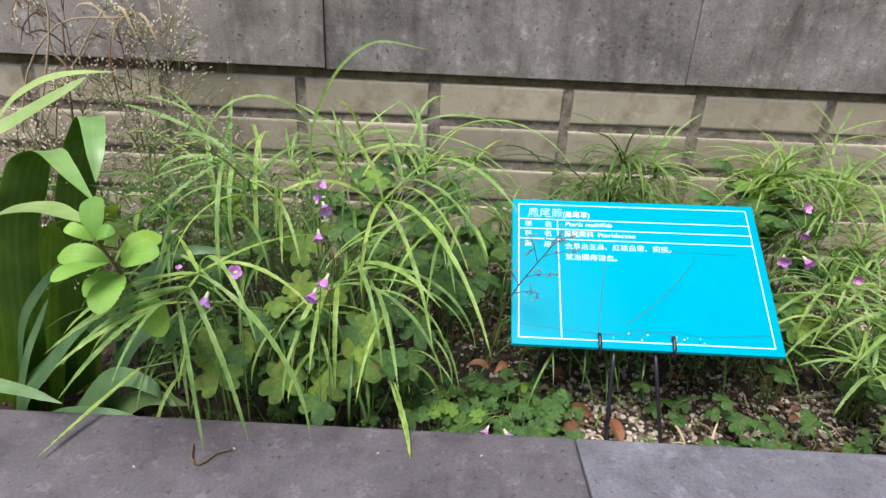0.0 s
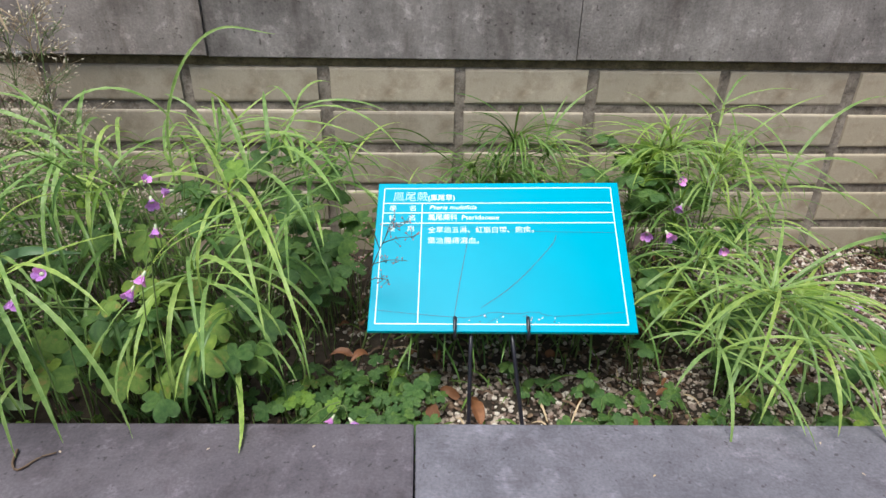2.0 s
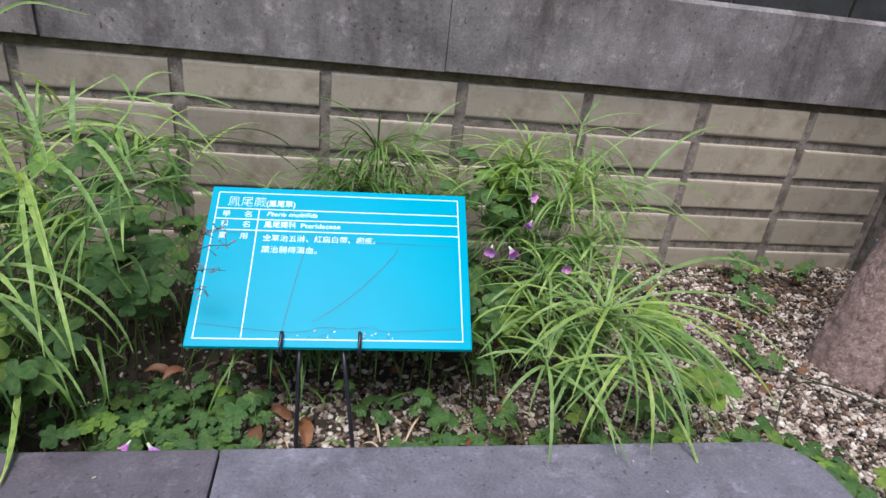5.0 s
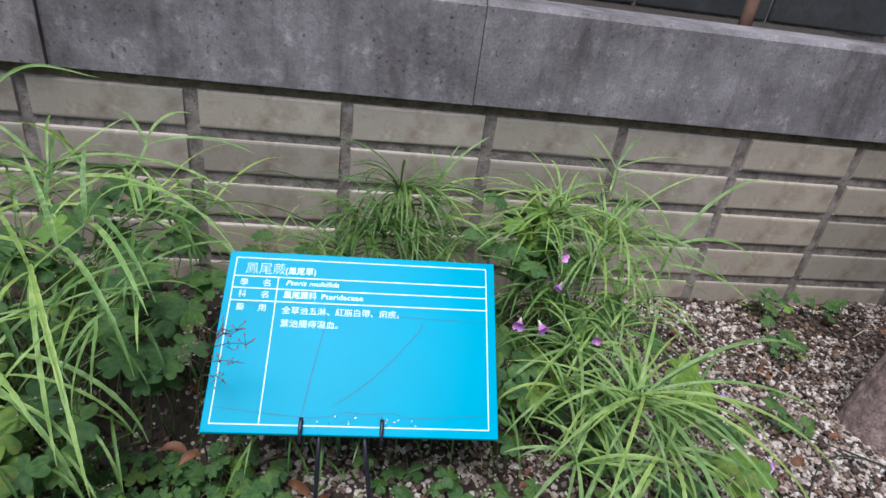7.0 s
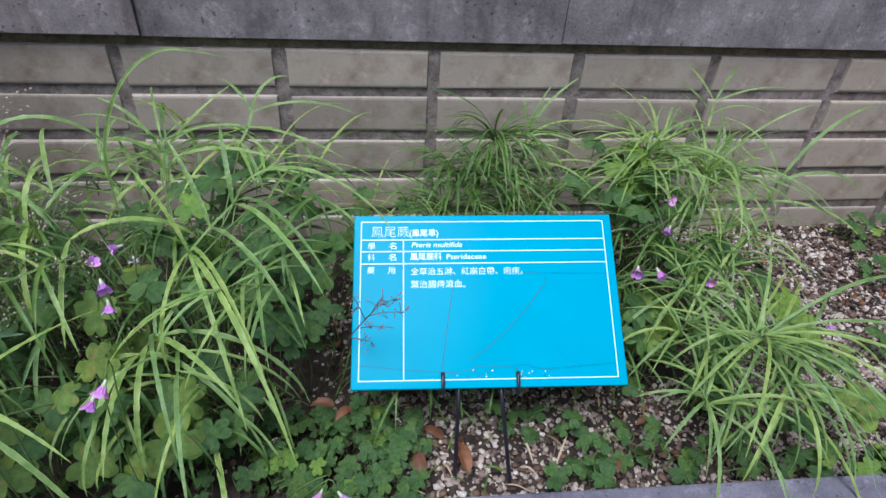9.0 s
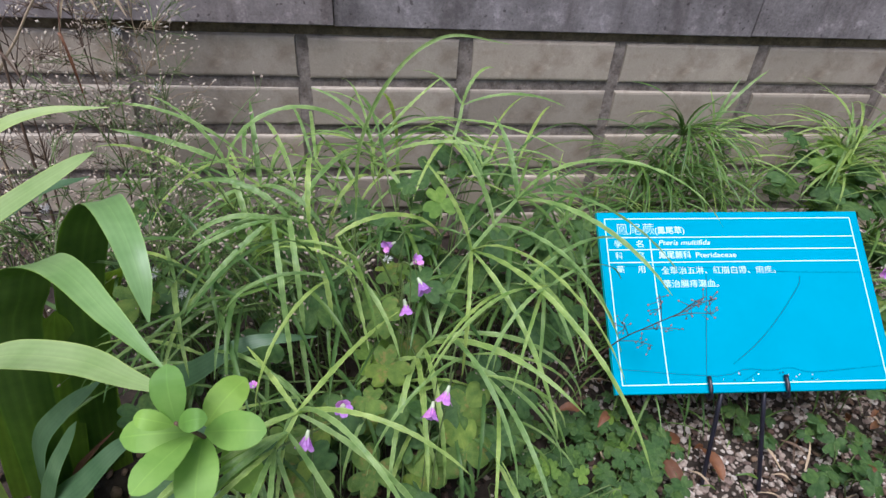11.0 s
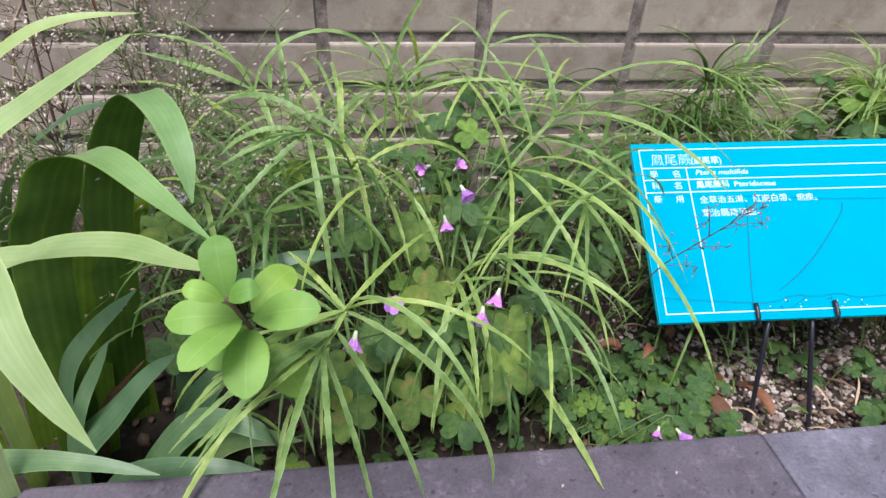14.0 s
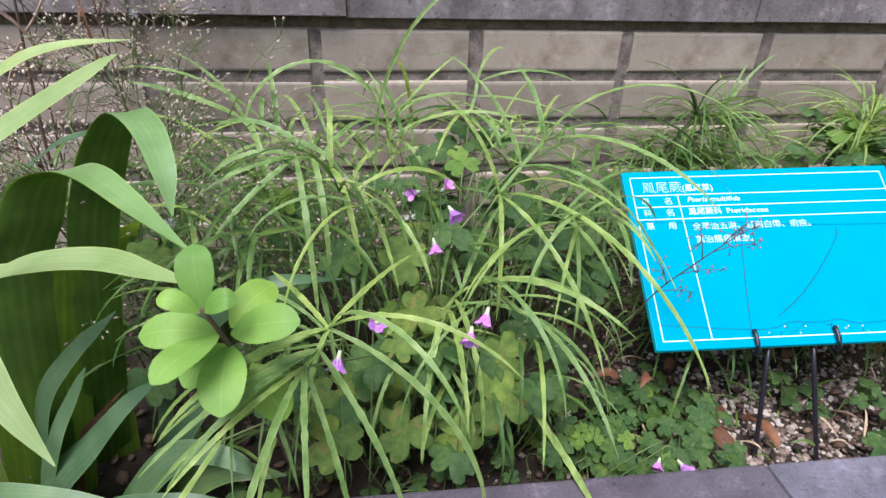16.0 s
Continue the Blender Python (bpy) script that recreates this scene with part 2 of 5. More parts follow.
def part(name, geo, mat, parent, label="", smooth=True):
    """One mesh under a thing or a part; geo in world metres."""
    verts, faces, uvs = geo if len(geo) == 3 else (*geo, None)
    o = ORIGIN[parent]
    ob = new(name, mesh_of(name, [Vector(v) - o for v in verts], faces, mat, uvs, smooth))
    ob.parent = parent
    ORIGIN[ob] = o
    if label:
        tagged(ob, label)
    return ob


def placed(name, me, m, parent, label=""):
    """A part that shares the mesh me, at the world pose m."""
    ob = new(name, me)
    ob.parent = parent
    ob.matrix_basis = Matrix.Translation(-ORIGIN[parent]) @ m
    ORIGIN[ob] = ORIGIN[parent]
    return tagged(ob, label) if label else ob


def bm_geo(bm):
    bm.verts.index_update()
    out = [v.co.copy() for v in bm.verts], [[v.index for v in f.verts] for f in bm.faces]
    bm.free()
    return out


def block(x0, x1, y0, y1, z0, z1, bevel=0.003, seg=2):
    bm = bmesh.new()
    bmesh.ops.create_cube(bm, size=1)
    for v in bm.verts:
        v.co = Vector((x0 + (v.co.x + 0.5) * (x1 - x0), y0 + (v.co.y + 0.5) * (y1 - y0), z0 + (v.co.z + 0.5) * (z1 - z0)))
    if bevel:
        bmesh.ops.bevel(bm, geom=bm.edges[:], offset=bevel, segments=seg, affect="EDGES", profile=0.6)
    return bm_geo(bm)


def join(*geos):
    verts, faces = [], []
    for v, f in geos:
        k = len(verts)
        verts += list(v)
        faces += [[i + k for i in q] for q in f]
    return verts, faces


def smooth_line(ctrl, n):
    """A Catmull-Rom line of n points through the control points."""
    p = [Vector(c) for c in ctrl]
    p = [p[0] * 2 - p[1]] + p + [p[-1] * 2 - p[-2]]
    out = []
    for i in range(n):
        s = i / (n - 1) * (len(p) - 3)
        k = min(int(s), len(p) - 4)
        u = s - k
        a, b, c, d = p[k:k + 4]
        out.append(0.5 * (2 * b + (c - a) * u + (2 * a - 5 * b + 4 * c - d) * u * u + (3 * b - a - 3 * c + d) * u ** 3))
    return out


def tube(ctrl, r0, r1, n=8, sides=5):
    line = smooth_line(ctrl, n)
    verts, faces = [], []
    for i, c in enumerate(line):
        d = (line[min(i + 1, n - 1)] - line[max(i - 1, 0)]).normalized()
        s = d.orthogonal().normalized()
        q = d.cross(s)
        r = r0 + (r1 - r0) * i / (n - 1)
        verts += [c + r * (s * math.cos(a) + q * math.sin(a)) for a in (2 * math.pi * k / sides for k in range(sides))]
    for i in range(n - 1):
        faces += [[i * sides + k, i * sides + (k + 1) % sides, (i + 1) * sides + (k + 1) % sides, (i + 1) * sides + k] for k in range(sides)]
    faces += [list(range(sides))[::-1], [(n - 1) * sides + k for k in range(sides)]]
    return verts, faces


LINEAR = (0.45, 0.8, 0.95, 1.0, 1.0, 0.98, 0.92, 0.8, 0.68, 0.45, 0.08)
STRAP = (0.85, 0.95, 1.0, 1.0, 1.0, 0.92, 0.75, 0.45, 0.03)
TAPER = (0.9, 1.0, 1.0, 0.92, 0.74, 0.6, 0.5, 0.36, 0.03)
ROUND = (0.08, 0.36, 0.6, 0.78, 0.9, 0.97, 1.0, 0.99, 0.95, 0.87, 0.74, 0.55, 0.1)
OVATE = (0.08, 0.36, 0.66, 0.88, 1.0, 1.0, 0.88, 0.6, 0.06)


def blade(ctrl, width, shape=LINEAR, n=14, face=(0, 0, 1), fold=0.18, wave=0.0, turn=0.0, rng=random, cols=2, across=None):
    """A leaf blade along a line: width by its shape, a fold at the midrib, a wavy edge, a turn along its length."""
    across = Vector(across) if across else None
    line = smooth_line(ctrl, n)
    face = Vector(face).normalized()
    verts, faces, uvs = [], [], []
    ph = rng.uniform(0, 6.28)
    prev = None
    for i, c in enumerate(line):
        s = i / (n - 1)
        d = (line[min(i + 1, n - 1)] - line[max(i - 1, 0)]).normalized()
        side = across - d * across.dot(d) if across else d.cross(face)
        if side.length < 0.25 and prev is not None:
            side = prev - d * prev.dot(d)
        side = side.normalized() if side.length > 1e-4 else d.orthogonal().normalized()
        if prev is not None and side.dot(prev) < 0:
            side = -side
        prev = side
        up = side.cross(d)
        if turn:
            q = Matrix.Rotation(turn * s, 3, d)
            side, up = q @ side, q @ up
        k = s * (len(shape) - 1)
        j = min(int(k), len(shape) - 2)
        w = 0.5 * width * (shape[j] + (shape[j + 1] - shape[j]) * (k - j)) * (1 + wave * (0.5 * math.sin(ph + 19 * s) + 0.6 * math.sin(2 * ph + 47 * s) + 0.7 * math.sin(3 * ph + 83 * s)))
        for e in range(cols + 1):
            u = 2 * e / cols - 1
            lift = fold * w * (abs(u) - 0.4) + wave * width * 0.55 * math.sin(ph + 67 * s + 2.0 * u) * abs(u)
            verts.append(c + side * (u * w) + up * lift)
            uvs.append((e / cols, s))
    m = cols + 1
    for i in range(n - 1):
        faces += [[i * m + e, i * m + e + 1, (i + 1) * m + e + 1, (i + 1) * m + e] for e in range(cols)]
    return verts, faces, uvs


UP = Vector((0, 0, 1))

# ---- wall of tiles, coping, kerb, ground ----
PITCH, ROW, FACE = 0.245, 0.0788, 1.0
wall = thing("wall_north", (0, 1.0, 0), "low garden wall faced with beige glazed tiles", "wall", kind="structure")
part("mortar_bed", block(-1.75, 0.985, 1.0038, 1.13, 0.0, 0.70, 0), MORTAR, wall, "recessed grimy mortar", smooth=False)
rngw = random.Random(3)


def tile_mesh(k):
    r = random.Random(k)
    bm = bmesh.new()
    prof = [(0.0035, -0.001), (0.0008, 0.0012), (0.0, 0.0045), (0.0, 0.0565), (0.001, 0.0595), (0.0046, 0.0618), (0.024, 0.0622), (0.024, -0.001)]
    f = bm.faces.new([bm.verts.new((0, y, z)) for y, z in prof])
    ex = bmesh.ops.extrude_face_region(bm, geom=[f])
    for v in (q for q in ex["geom"] if isinstance(q, bmesh.types.BMVert)):
        v.co.x = 0.227
    for v in bm.verts:
        if v.co.y < 0.003:
            v.co.x += 0.0022 if v.co.x < 0.1 else -0.0022
    bmesh.ops.recalc_face_normals(bm, faces=bm.faces[:])
    g = bm_geo(bm)
    vs = [v + Vector((r.uniform(-1, 1), r.uniform(-1, 1), r.uniform(-1, 1))) * 0.0004 for v in g[0]]
    return mesh_of("tile", vs, g[1], TILE, smooth=False)


part("mossy_joint", block(-1.75, 0.985, 1.0008, 1.0036, 0.6135, 0.6275, 0.0008), MOSSY, wall, "brown mossy mortar joint under the coping", smooth=False)
coping = thing("wall_coping", (0, 0.99, 0.63), "weathered grey concrete coping stones on the wall", "coping", kind="structure")
COPE_X = (-1.99, -1.343, -0.695, -0.047, 0.605, 1.25)
for k in range(len(COPE_X) - 1):
    r = random.Random(40 + k)
    dy, dz = (-0.006, 0.002) if k == 1 else (r.uniform(-0.001, 0.001), r.uniform(-0.001, 0.001))
    y0, z0 = 0.992 + dy, 0.628 + dz
    prof = [(y0 + 0.0015, z0), (y0, z0 + 0.0015), (y0, z0 + 0.156), (y0 + 0.0075, z0 + 0.164), (y0 + 0.123, z0 + 0.164), (y0 + 0.123, z0)]
    bm = bmesh.new()
    f = bm.faces.new([bm.verts.new((COPE_X[k] + 0.0007, y, z)) for y, z in prof])
    ex = bmesh.ops.extrude_face_region(bm, geom=[f])
    for v in (q for q in ex["geom"] if isinstance(q, bmesh.types.BMVert)):
        v.co.x = COPE_X[k + 1] - 0.0007
    bmesh.ops.recalc_face_normals(bm, faces=bm.faces[:])
    g = bm_geo(bm)
    part("coping_stone", g, COPING_PALE if k < 2 else COPING, coping, smooth=False)

kerb = thing("kerb", (0, 0.28, 0.30), "grey stone kerb along the planting bed", "kerb", kind="structure")


def kerb_edge(x):
    return 0.3862 - 0.0221 * x


def kerb_stone(x0, x1, rounded):
    out = [(x0, 0.15), (x1, 0.15)]
    if rounded:
        for i in range(9):
            a = i / 8 * math.pi / 2
            out.append((x1 - 0.055 + 0.055 * math.cos(a), kerb_edge(x1) - 0.055 + 0.055 * math.sin(a)))
    else:
        out.append((x1, kerb_edge(x1)))
    out.append((x0, kerb_edge(x0)))
    bm = bmesh.new()
    f = bm.faces.new([bm.verts.new((x, y, 0.283)) for x, y in out])
    up = bmesh.ops.extrude_face_region(bm, geom=[f])
    for v in (g for g in up["geom"] if isinstance(g, bmesh.types.BMVert)):
        v.co.z = 0.3435
    bmesh.ops.recalc_face_normals(bm, faces=bm.faces[:])
    bmesh.ops.bevel(bm, geom=bm.edges[:], offset=0.003, segments=2, affect="EDGES", profile=0.6)
    return bm_geo(bm)


for x0, x1, end in ((-2.25, -1.635, False), (-1.633, -0.983, False), (-0.9815, -0.3325, False), (-0.331, 0.304, True)):
    part("kerb_stone", kerb_stone(x0, x1, end), KERB if end else KERB_DARK, kerb, smooth=False)

planter = thing("planter_wall", (0, 0.25, 0), "plain grey retaining wall under the kerb", "wall", kind="structure")
for g in (block(-2.25, 0.29, 0.19, 0.355, 0, 0.2825, 0.002), block(0.235, 0.29, -0.6, 0.189, 0, 0.28, 0.002), block(0.2905, 1.3, -0.6, -0.54, 0, 0.28, 0.002)):
    part("retaining_wall", g, KERB, planter, smooth=False)


def soil_height(x, y):
    v = Vector((x, y, 0.0))
    return 0.252 + 0.010 * noise.noise(v * 6) + 0.005 * noise.noise(v * 25) + 0.012 * max(0.0, x) * max(0.0, 0.95 - y)


NX, NY = 230, 118
sv, sf = [], []
for j in range(NY):
    for i in range(NX):
        x, y = -2.2 + 3.18 * i / (NX - 1), -0.53 + 1.53 * j / (NY - 1)
        sv.append((x, y, soil_height(x, y)))
for j in range(NY - 1):
    for i in range(NX - 1):
        x, y, _ = sv[j * NX + i]
        if y > 0.30 or x > 0.27:
            sf.append([j * NX + i, j * NX + i + 1, (j + 1) * NX + i + 1, (j + 1) * NX + i])
bed = thing("ground_bed", (0, 0.7, 0.25), "dark crumbly soil of the planting bed", "soil", kind="structure")
part("soil_surface", (sv, sf), SOIL, bed)

pavement = thing("pavement", (0, -1, 0), "grey paved ground in front of the bed", "pavement", kind="structure")
part("paving", ([(-60, -60, 0), (60, -60, 0), (60, 60, 0), (-60, 60, 0)], [[0, 1, 2, 3]]), PAVING, pavement, smooth=False)

side_wall = thing("wall_east", (1.03, 0.7, 0), "dark grey block wall closing the bed", "wall", kind="structure")
part("mortar_bed", block(0.998, 1.12, -0.6, 1.13, 0, 0.9, 0), MORTAR, side_wall, smooth=False)
for r in range(5):
    for k in range(4):
        y1 = 0.985 - k * 0.24 - (0.12 if r % 2 else 0)
        part("block", block(0.986, 1.03, y1 - 0.228, y1, 0.24 + r * 0.115, 0.345 + r * 0.115, 0.004), GREYBLOCK, side_wall, smooth=False)

upper = thing("ground_upper", (0, 1.5, 0.7), "shaded soil of the terrace behind the wall", "soil", kind="structure")
part("soil_surface", ([(-2.2, 1.116, 0.745), (1.3, 1.116, 0.745), (1.3, 1.9, 0.745), (-2.2, 1.9, 0.745)], [[0, 1, 2, 3]]), SOIL, upper, smooth=False)
back = thing("wall_back", (0, 1.95, 0), "dark grey block wall behind the terrace, tone lowered for shade", "wall", kind="structure")
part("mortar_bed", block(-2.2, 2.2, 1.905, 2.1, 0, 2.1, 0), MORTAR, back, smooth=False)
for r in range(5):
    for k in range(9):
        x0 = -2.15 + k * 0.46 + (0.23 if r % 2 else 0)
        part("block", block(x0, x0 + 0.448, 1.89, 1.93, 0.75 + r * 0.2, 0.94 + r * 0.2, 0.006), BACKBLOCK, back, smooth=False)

# ---- sign on its wire stake ----
S_TL, S_TR, S_BL = Vector((-0.3823, 0.6788, 0.5082)), Vector((-0.0604, 0.6557, 0.5193)), Vector((-0.3900, 0.5087, 0.3823))
SW, SH = 0.323, 0.212
su = (S_TR - S_TL).normalized()
sn = su.cross(S_TL - S_BL).normalized()
sv_up = sn.cross(su)
S = Matrix.Translation(S_TL) @ Matrix((su, sv_up, sn)).transposed().to_4x4()

S_INV = S.inverted()


def on_sign(u, v, h=0.0):
    """A place on the sign: metres to the right, down and out of its face."""
    return S @ Vector((u, -v, h))


def on_sign_geo(g):
    return [S @ v for v in g[0]], g[1]


sign = thing("plant_sign", (-0.23, 0.48, 0.25), "turquoise plant name sign with white Chinese print on a black stake", "sign")
panel = part("panel", on_sign_geo(block(0, SW, -SH, 0, -0.005, 0, 0.0009, 2)), SIGN, sign, "turquoise glossy board with scratches", smooth=False)
part("panel_edge", on_sign_geo(block(-0.0006, SW + 0.0006, -SH - 0.0006, 0.0006, -0.0062, -0.0022, 0.0008, 1)), SIGN_EDGE, sign, "darker green cut edge", smooth=False)


def rule(u0, v0, u1, v1, w=0.0012):
    if abs(u1 - u0) > abs(v1 - v0):
        g = block(u0, u1, -v0 - w / 2, -v0 + w / 2, -0.0002, 0.0003, 0)
    else:
        g = block(u0 - w / 2, u0 + w / 2, -v1, -v0, -0.0002, 0.0003, 0)
    part("printed_line", on_sign_geo(g), PRINT, panel, smooth=False)


for a in ((0.0092, 0.0083, 0.3128, 0.0083), (0.0080, 0.2024, 0.3128, 0.2024), (0.0096, 0.0318, 0.3124, 0.0318), (0.0098, 0.0468, 0.3122, 0.0468), (0.0092, 0.0624, 0.3118, 0.0624)):
    rule(*a)
for a in ((0.0086, 0.0083, 0.0086, 0.2024), (0.3124, 0.0083, 0.3124, 0.2024), (0.0606, 0.0318, 0.0606, 0.2024)):
    rule(*a)


def words(body, u, v, size, width, bold=0.0, slant=0.0):
    """White print whose first letter starts at u, with its foot at v."""
    cu = bpy.data.curves.new("words", "FONT")
    cu.body, cu.size, cu.shear, cu.offset = body, size, slant, bold
    cu.extrude = 0.0001
    tmp = new("words", cu)
    bpy.context.view_layer.update()
    me = bpy.data.meshes.new_from_object(tmp.evaluated_get(bpy.context.evaluated_depsgraph_get()))
    bpy.data.objects.remove(tmp)
    xs = [w.co.x for w in me.vertices]
    k = width / (max(xs) - min(xs))
    x0 = min(xs)
    g = [S @ Vector((u + (w.co.x - x0) * k, -v + w.co.y, 0.0003 + w.co.z)) for w in me.vertices], [list(p.vertices) for p in me.polygons]
    bpy.data.meshes.remove(me)
    part("lettering", g, PRINT, panel, smooth=False)


words("鳳尾蕨", 0.0211, 0.0272, 0.0158, 0.0465, -0.00022)
words("(鳳尾草)", 0.0682, 0.0268, 0.0102, 0.0358, 0.0001)
words("學", 0.0172, 0.0432, 0.0096, 0.0088)
words("名", 0.0432, 0.0432, 0.0096, 0.0088)
words("科", 0.0170, 0.0577, 0.0096, 0.0088)
words("名", 0.0428, 0.0577, 0.0096, 0.0088)
words("藥", 0.0168, 0.0742, 0.0096, 0.0088)
words("用", 0.0418, 0.0742, 0.0096, 0.0088)
words("Pteris multifida", 0.0706, 0.0414, 0.0088, 0.0625, 0.00005, 0.25)
words("鳳尾蕨科", 0.0690, 0.0572, 0.0098, 0.0388, 0.00008)
words("Pteridaceae", 0.1137, 0.0570, 0.0090, 0.0490, 0.00006)
words("全草治五淋、紅崩白帶、痢疾。", 0.0695, 0.0762, 0.0100, 0.1375)
words("葉治腸痔瀉血。", 0.0695, 0.0922, 0.0100, 0.0665)


def scratch(ctrl, w=0.0008):
    g = blade([on_sign(u, v, 0.0004) for u, v in ctrl], w, (1, 1, 1, 1, 1, 1, 1, 1, 0.6), 18, sn, 0.0)
    part("scratch", g, SCRATCH, panel, "thin dark scratch")


scratch([(0.1222, 0.078), (0.1195, 0.098), (0.1118, 0.145), (0.1045, 0.1948)])
scratch([(0.235, 0.081), (0.2287, 0.0951), (0.1943, 0.1352), (0.165, 0.162), (0.1372, 0.1815)])
scratch([(0.0115, 0.0661), (0.12, 0.0695), (0.22, 0.0755), (0.313, 0.0773)], 0.0004)
scratch([(0.0055, 0.1845), (0.06, 0.190), (0.1229, 0.1942), (0.15, 0.187), (0.1783, 0.1892), (0.2032, 0.1865), (0.2222, 0.1919), (0.26, 0.190), (0.3096, 0.1864)], 0.0005)
scratch([(0.146, 0.200), (0.158, 0.194), (0.166, 0.188)], 0.0004)
rngs = random.Random(8)
for k in range(26):
    u, v = rngs.choice((0.112, 0.2, 0.16, 0.14, 0.215)) + rngs.gauss(0, 0.007), 0.1965 + rngs.gauss(0, 0.0035)
    a, r = rngs.uniform(0, 3.1), rngs.uniform(0.0006, 0.0017)
    ring = [on_sign(u + r * rngs.uniform(0.5, 1) * math.cos(a + q), v + r * rngs.uniform(0.5, 1) * math.sin(a + q), 0.0005) for q in (0, 1.1, 2.3, 3.4, 4.6, 5.5)]
    part("flake", (ring, [list(range(6))]), rngs.choice((FLAKE, FLAKE, SCRATCH, PRINT)), panel, "chip in the paint", smooth=False)

for u in (0.1058, 0.1934):
    pts = [on_sign(u, 0.1945, 0.0035), on_sign(u, 0.206, 0.0042), on_sign(u, 0.2165, 0.002), on_sign(u, 0.2175, -0.008), on_sign(u, 0.205, -0.011)]
    part("clip", tube(pts, 0.0023, 0.0023, 10, 8), BLACK, sign, "black hooked clip")
for top, foot in (((-0.2645, 0.508, 0.381), (-0.2676, 0.446, 0.19)), ((-0.2155, 0.505, 0.382), (-0.1900, 0.432, 0.19))):
    top, foot = Vector(top), Vector(foot)
    part("stake_leg", tube([top, top.lerp(foot, 0.35), top.lerp(foot, 0.7), foot], 0.0026, 0.0026, 8, 8), BLACK, sign)
    part("stake_arm", tube([top, top + sv_up * 0.05 - sn * 0.006, top + sv_up * 0.10 - sn * 0.005], 0.0026, 0.0026, 6, 8), BLACK, sign)
part("cross_bar", tube([on_sign(0.1058, 0.205, -0.011), on_sign(0.15, 0.206, -0.011), on_sign(0.1934, 0.205, -0.011)], 0.0024, 0.0024, 8, 8), BLACK, sign)

# ---- plant makers ----


def frond(fern, base, node, head, pairs, plen, rng, mat=FERN, width=0.0055, droop=1.0, spread=50, step=0.026):
    """A spider-brake frond: wiry stalk, winged rachis, pairs of long narrow pinnae and one at the tip."""
    base, node, head = Vector(base), Vector(node), Vector(head).normalized()
    rise = (node - base).length
    stalk = tube([base, base + (node - base) * 0.4 + UP * rise * 0.12, node - head * rise * 0.12, node], 0.0014, 0.0009, 9, 5)
    nodes, d = [node], head.copy()
    for k in range(pairs - 1):
        d = (d - UP * 0.12 * droop * rng.uniform(0.4, 1.2)).normalized()
        nodes.append(nodes[-1] + d * step * rng.uniform(0.75, 1.3))
    ob = part("frond", stalk, STEM, fern)
    if pairs > 1:
        part("rachis", blade(nodes if pairs > 2 else [nodes[0], (nodes[0] + nodes[1]) / 2, nodes[1]], width * 0.8, (1,) * 9, 4 * pairs, fold=0.1, rng=rng), mat, ob)
    side = head.cross(UP).normalized()
    for k, p in enumerate(nodes):
        for s in (-1, 1):
            a = radians(spread * rng.uniform(0.75, 1.35))
            pinna(ob, p, (head * math.cos(a) + side * s * math.sin(a)), plen * (1 - 0.1 * k) * rng.uniform(0.75, 1.15), rng, mat, width, droop)
    pinna(ob, nodes[-1], d, plen * rng.uniform(0.9, 1.3), rng, mat, width * 1.05, droop)
    return ob


# the open flowers push the loose pinnae aside
BLOOMS = [Vector(p) for p in ((-0.611, 0.509, 0.552), (-0.622, 0.527, 0.511), (-0.630, 0.600, 0.527), (-0.704, 0.401, 0.495), (-0.677, 0.412, 0.515), (-0.594, 0.427, 0.506), (-0.606, 0.423, 0.492))]
BEFORE = Vector((0.03, -0.92, 0.3)).normalized()


def arc(p, az, el, bend, ln, n=8):
    """A ribbon's line: it leaves p by azimuth and elevation and bends down under its weight, angles in degrees."""
    c = [Vector(p)]
    for i in range(n - 1):
        e = radians(el - bend * (i + 0.5) / (n - 1))
        c.append(c[-1] + Vector((math.cos(e) * math.cos(radians(az)), math.cos(e) * math.sin(radians(az)), math.sin(e))) * ln / (n - 1))
    return c


def pinna(ob, p, d, ln, rng, mat, width, droop):
    d = (Vector((d.x, d.y, d.z * 0.75)) + Vector((rng.gauss(0, 0.14), rng.gauss(0, 0.14), rng.gauss(0.2, 0.16)))).normalized()
    bend = 78 * droop * rng.uniform(0.7, 1.35)
    for _ in range(4):
        c = arc(p, math.degrees(math.atan2(d.y, d.x)), math.degrees(math.asin(d.z)) + 12, bend, ln)
        if max(v.y for v in c) > 0.985:
            d.y = -0.5 * abs(d.y)
            d.normalize()
        if min(v.z for v in c) < 0.268 or max(v.z for v in c) > 0.655:
            ln *= 0.72
    if c[-1].z < 0.262 or max(v.y for v in c) > 0.99:
        return
    for u, v in zip(c, c[1:] + [c[-1]]):
        q = S_INV @ ((u + v) / 2)
        if any((v - f - BEFORE * max(0.0, min(0.25, (v - f).dot(BEFORE)))).length < 0.017 for f in BLOOMS):
            return
        if -0.008 < q.x < SW + 0.012 and -SH - 0.012 < q.y < 0.004 and q.z > -0.012:
            return
    part("pinna", blade(c, width * rng.uniform(0.66, 0.95), LINEAR, 34, fold=0.4, wave=0.11, turn=rng.uniform(-0.8, 0.8), rng=rng), mat, ob)


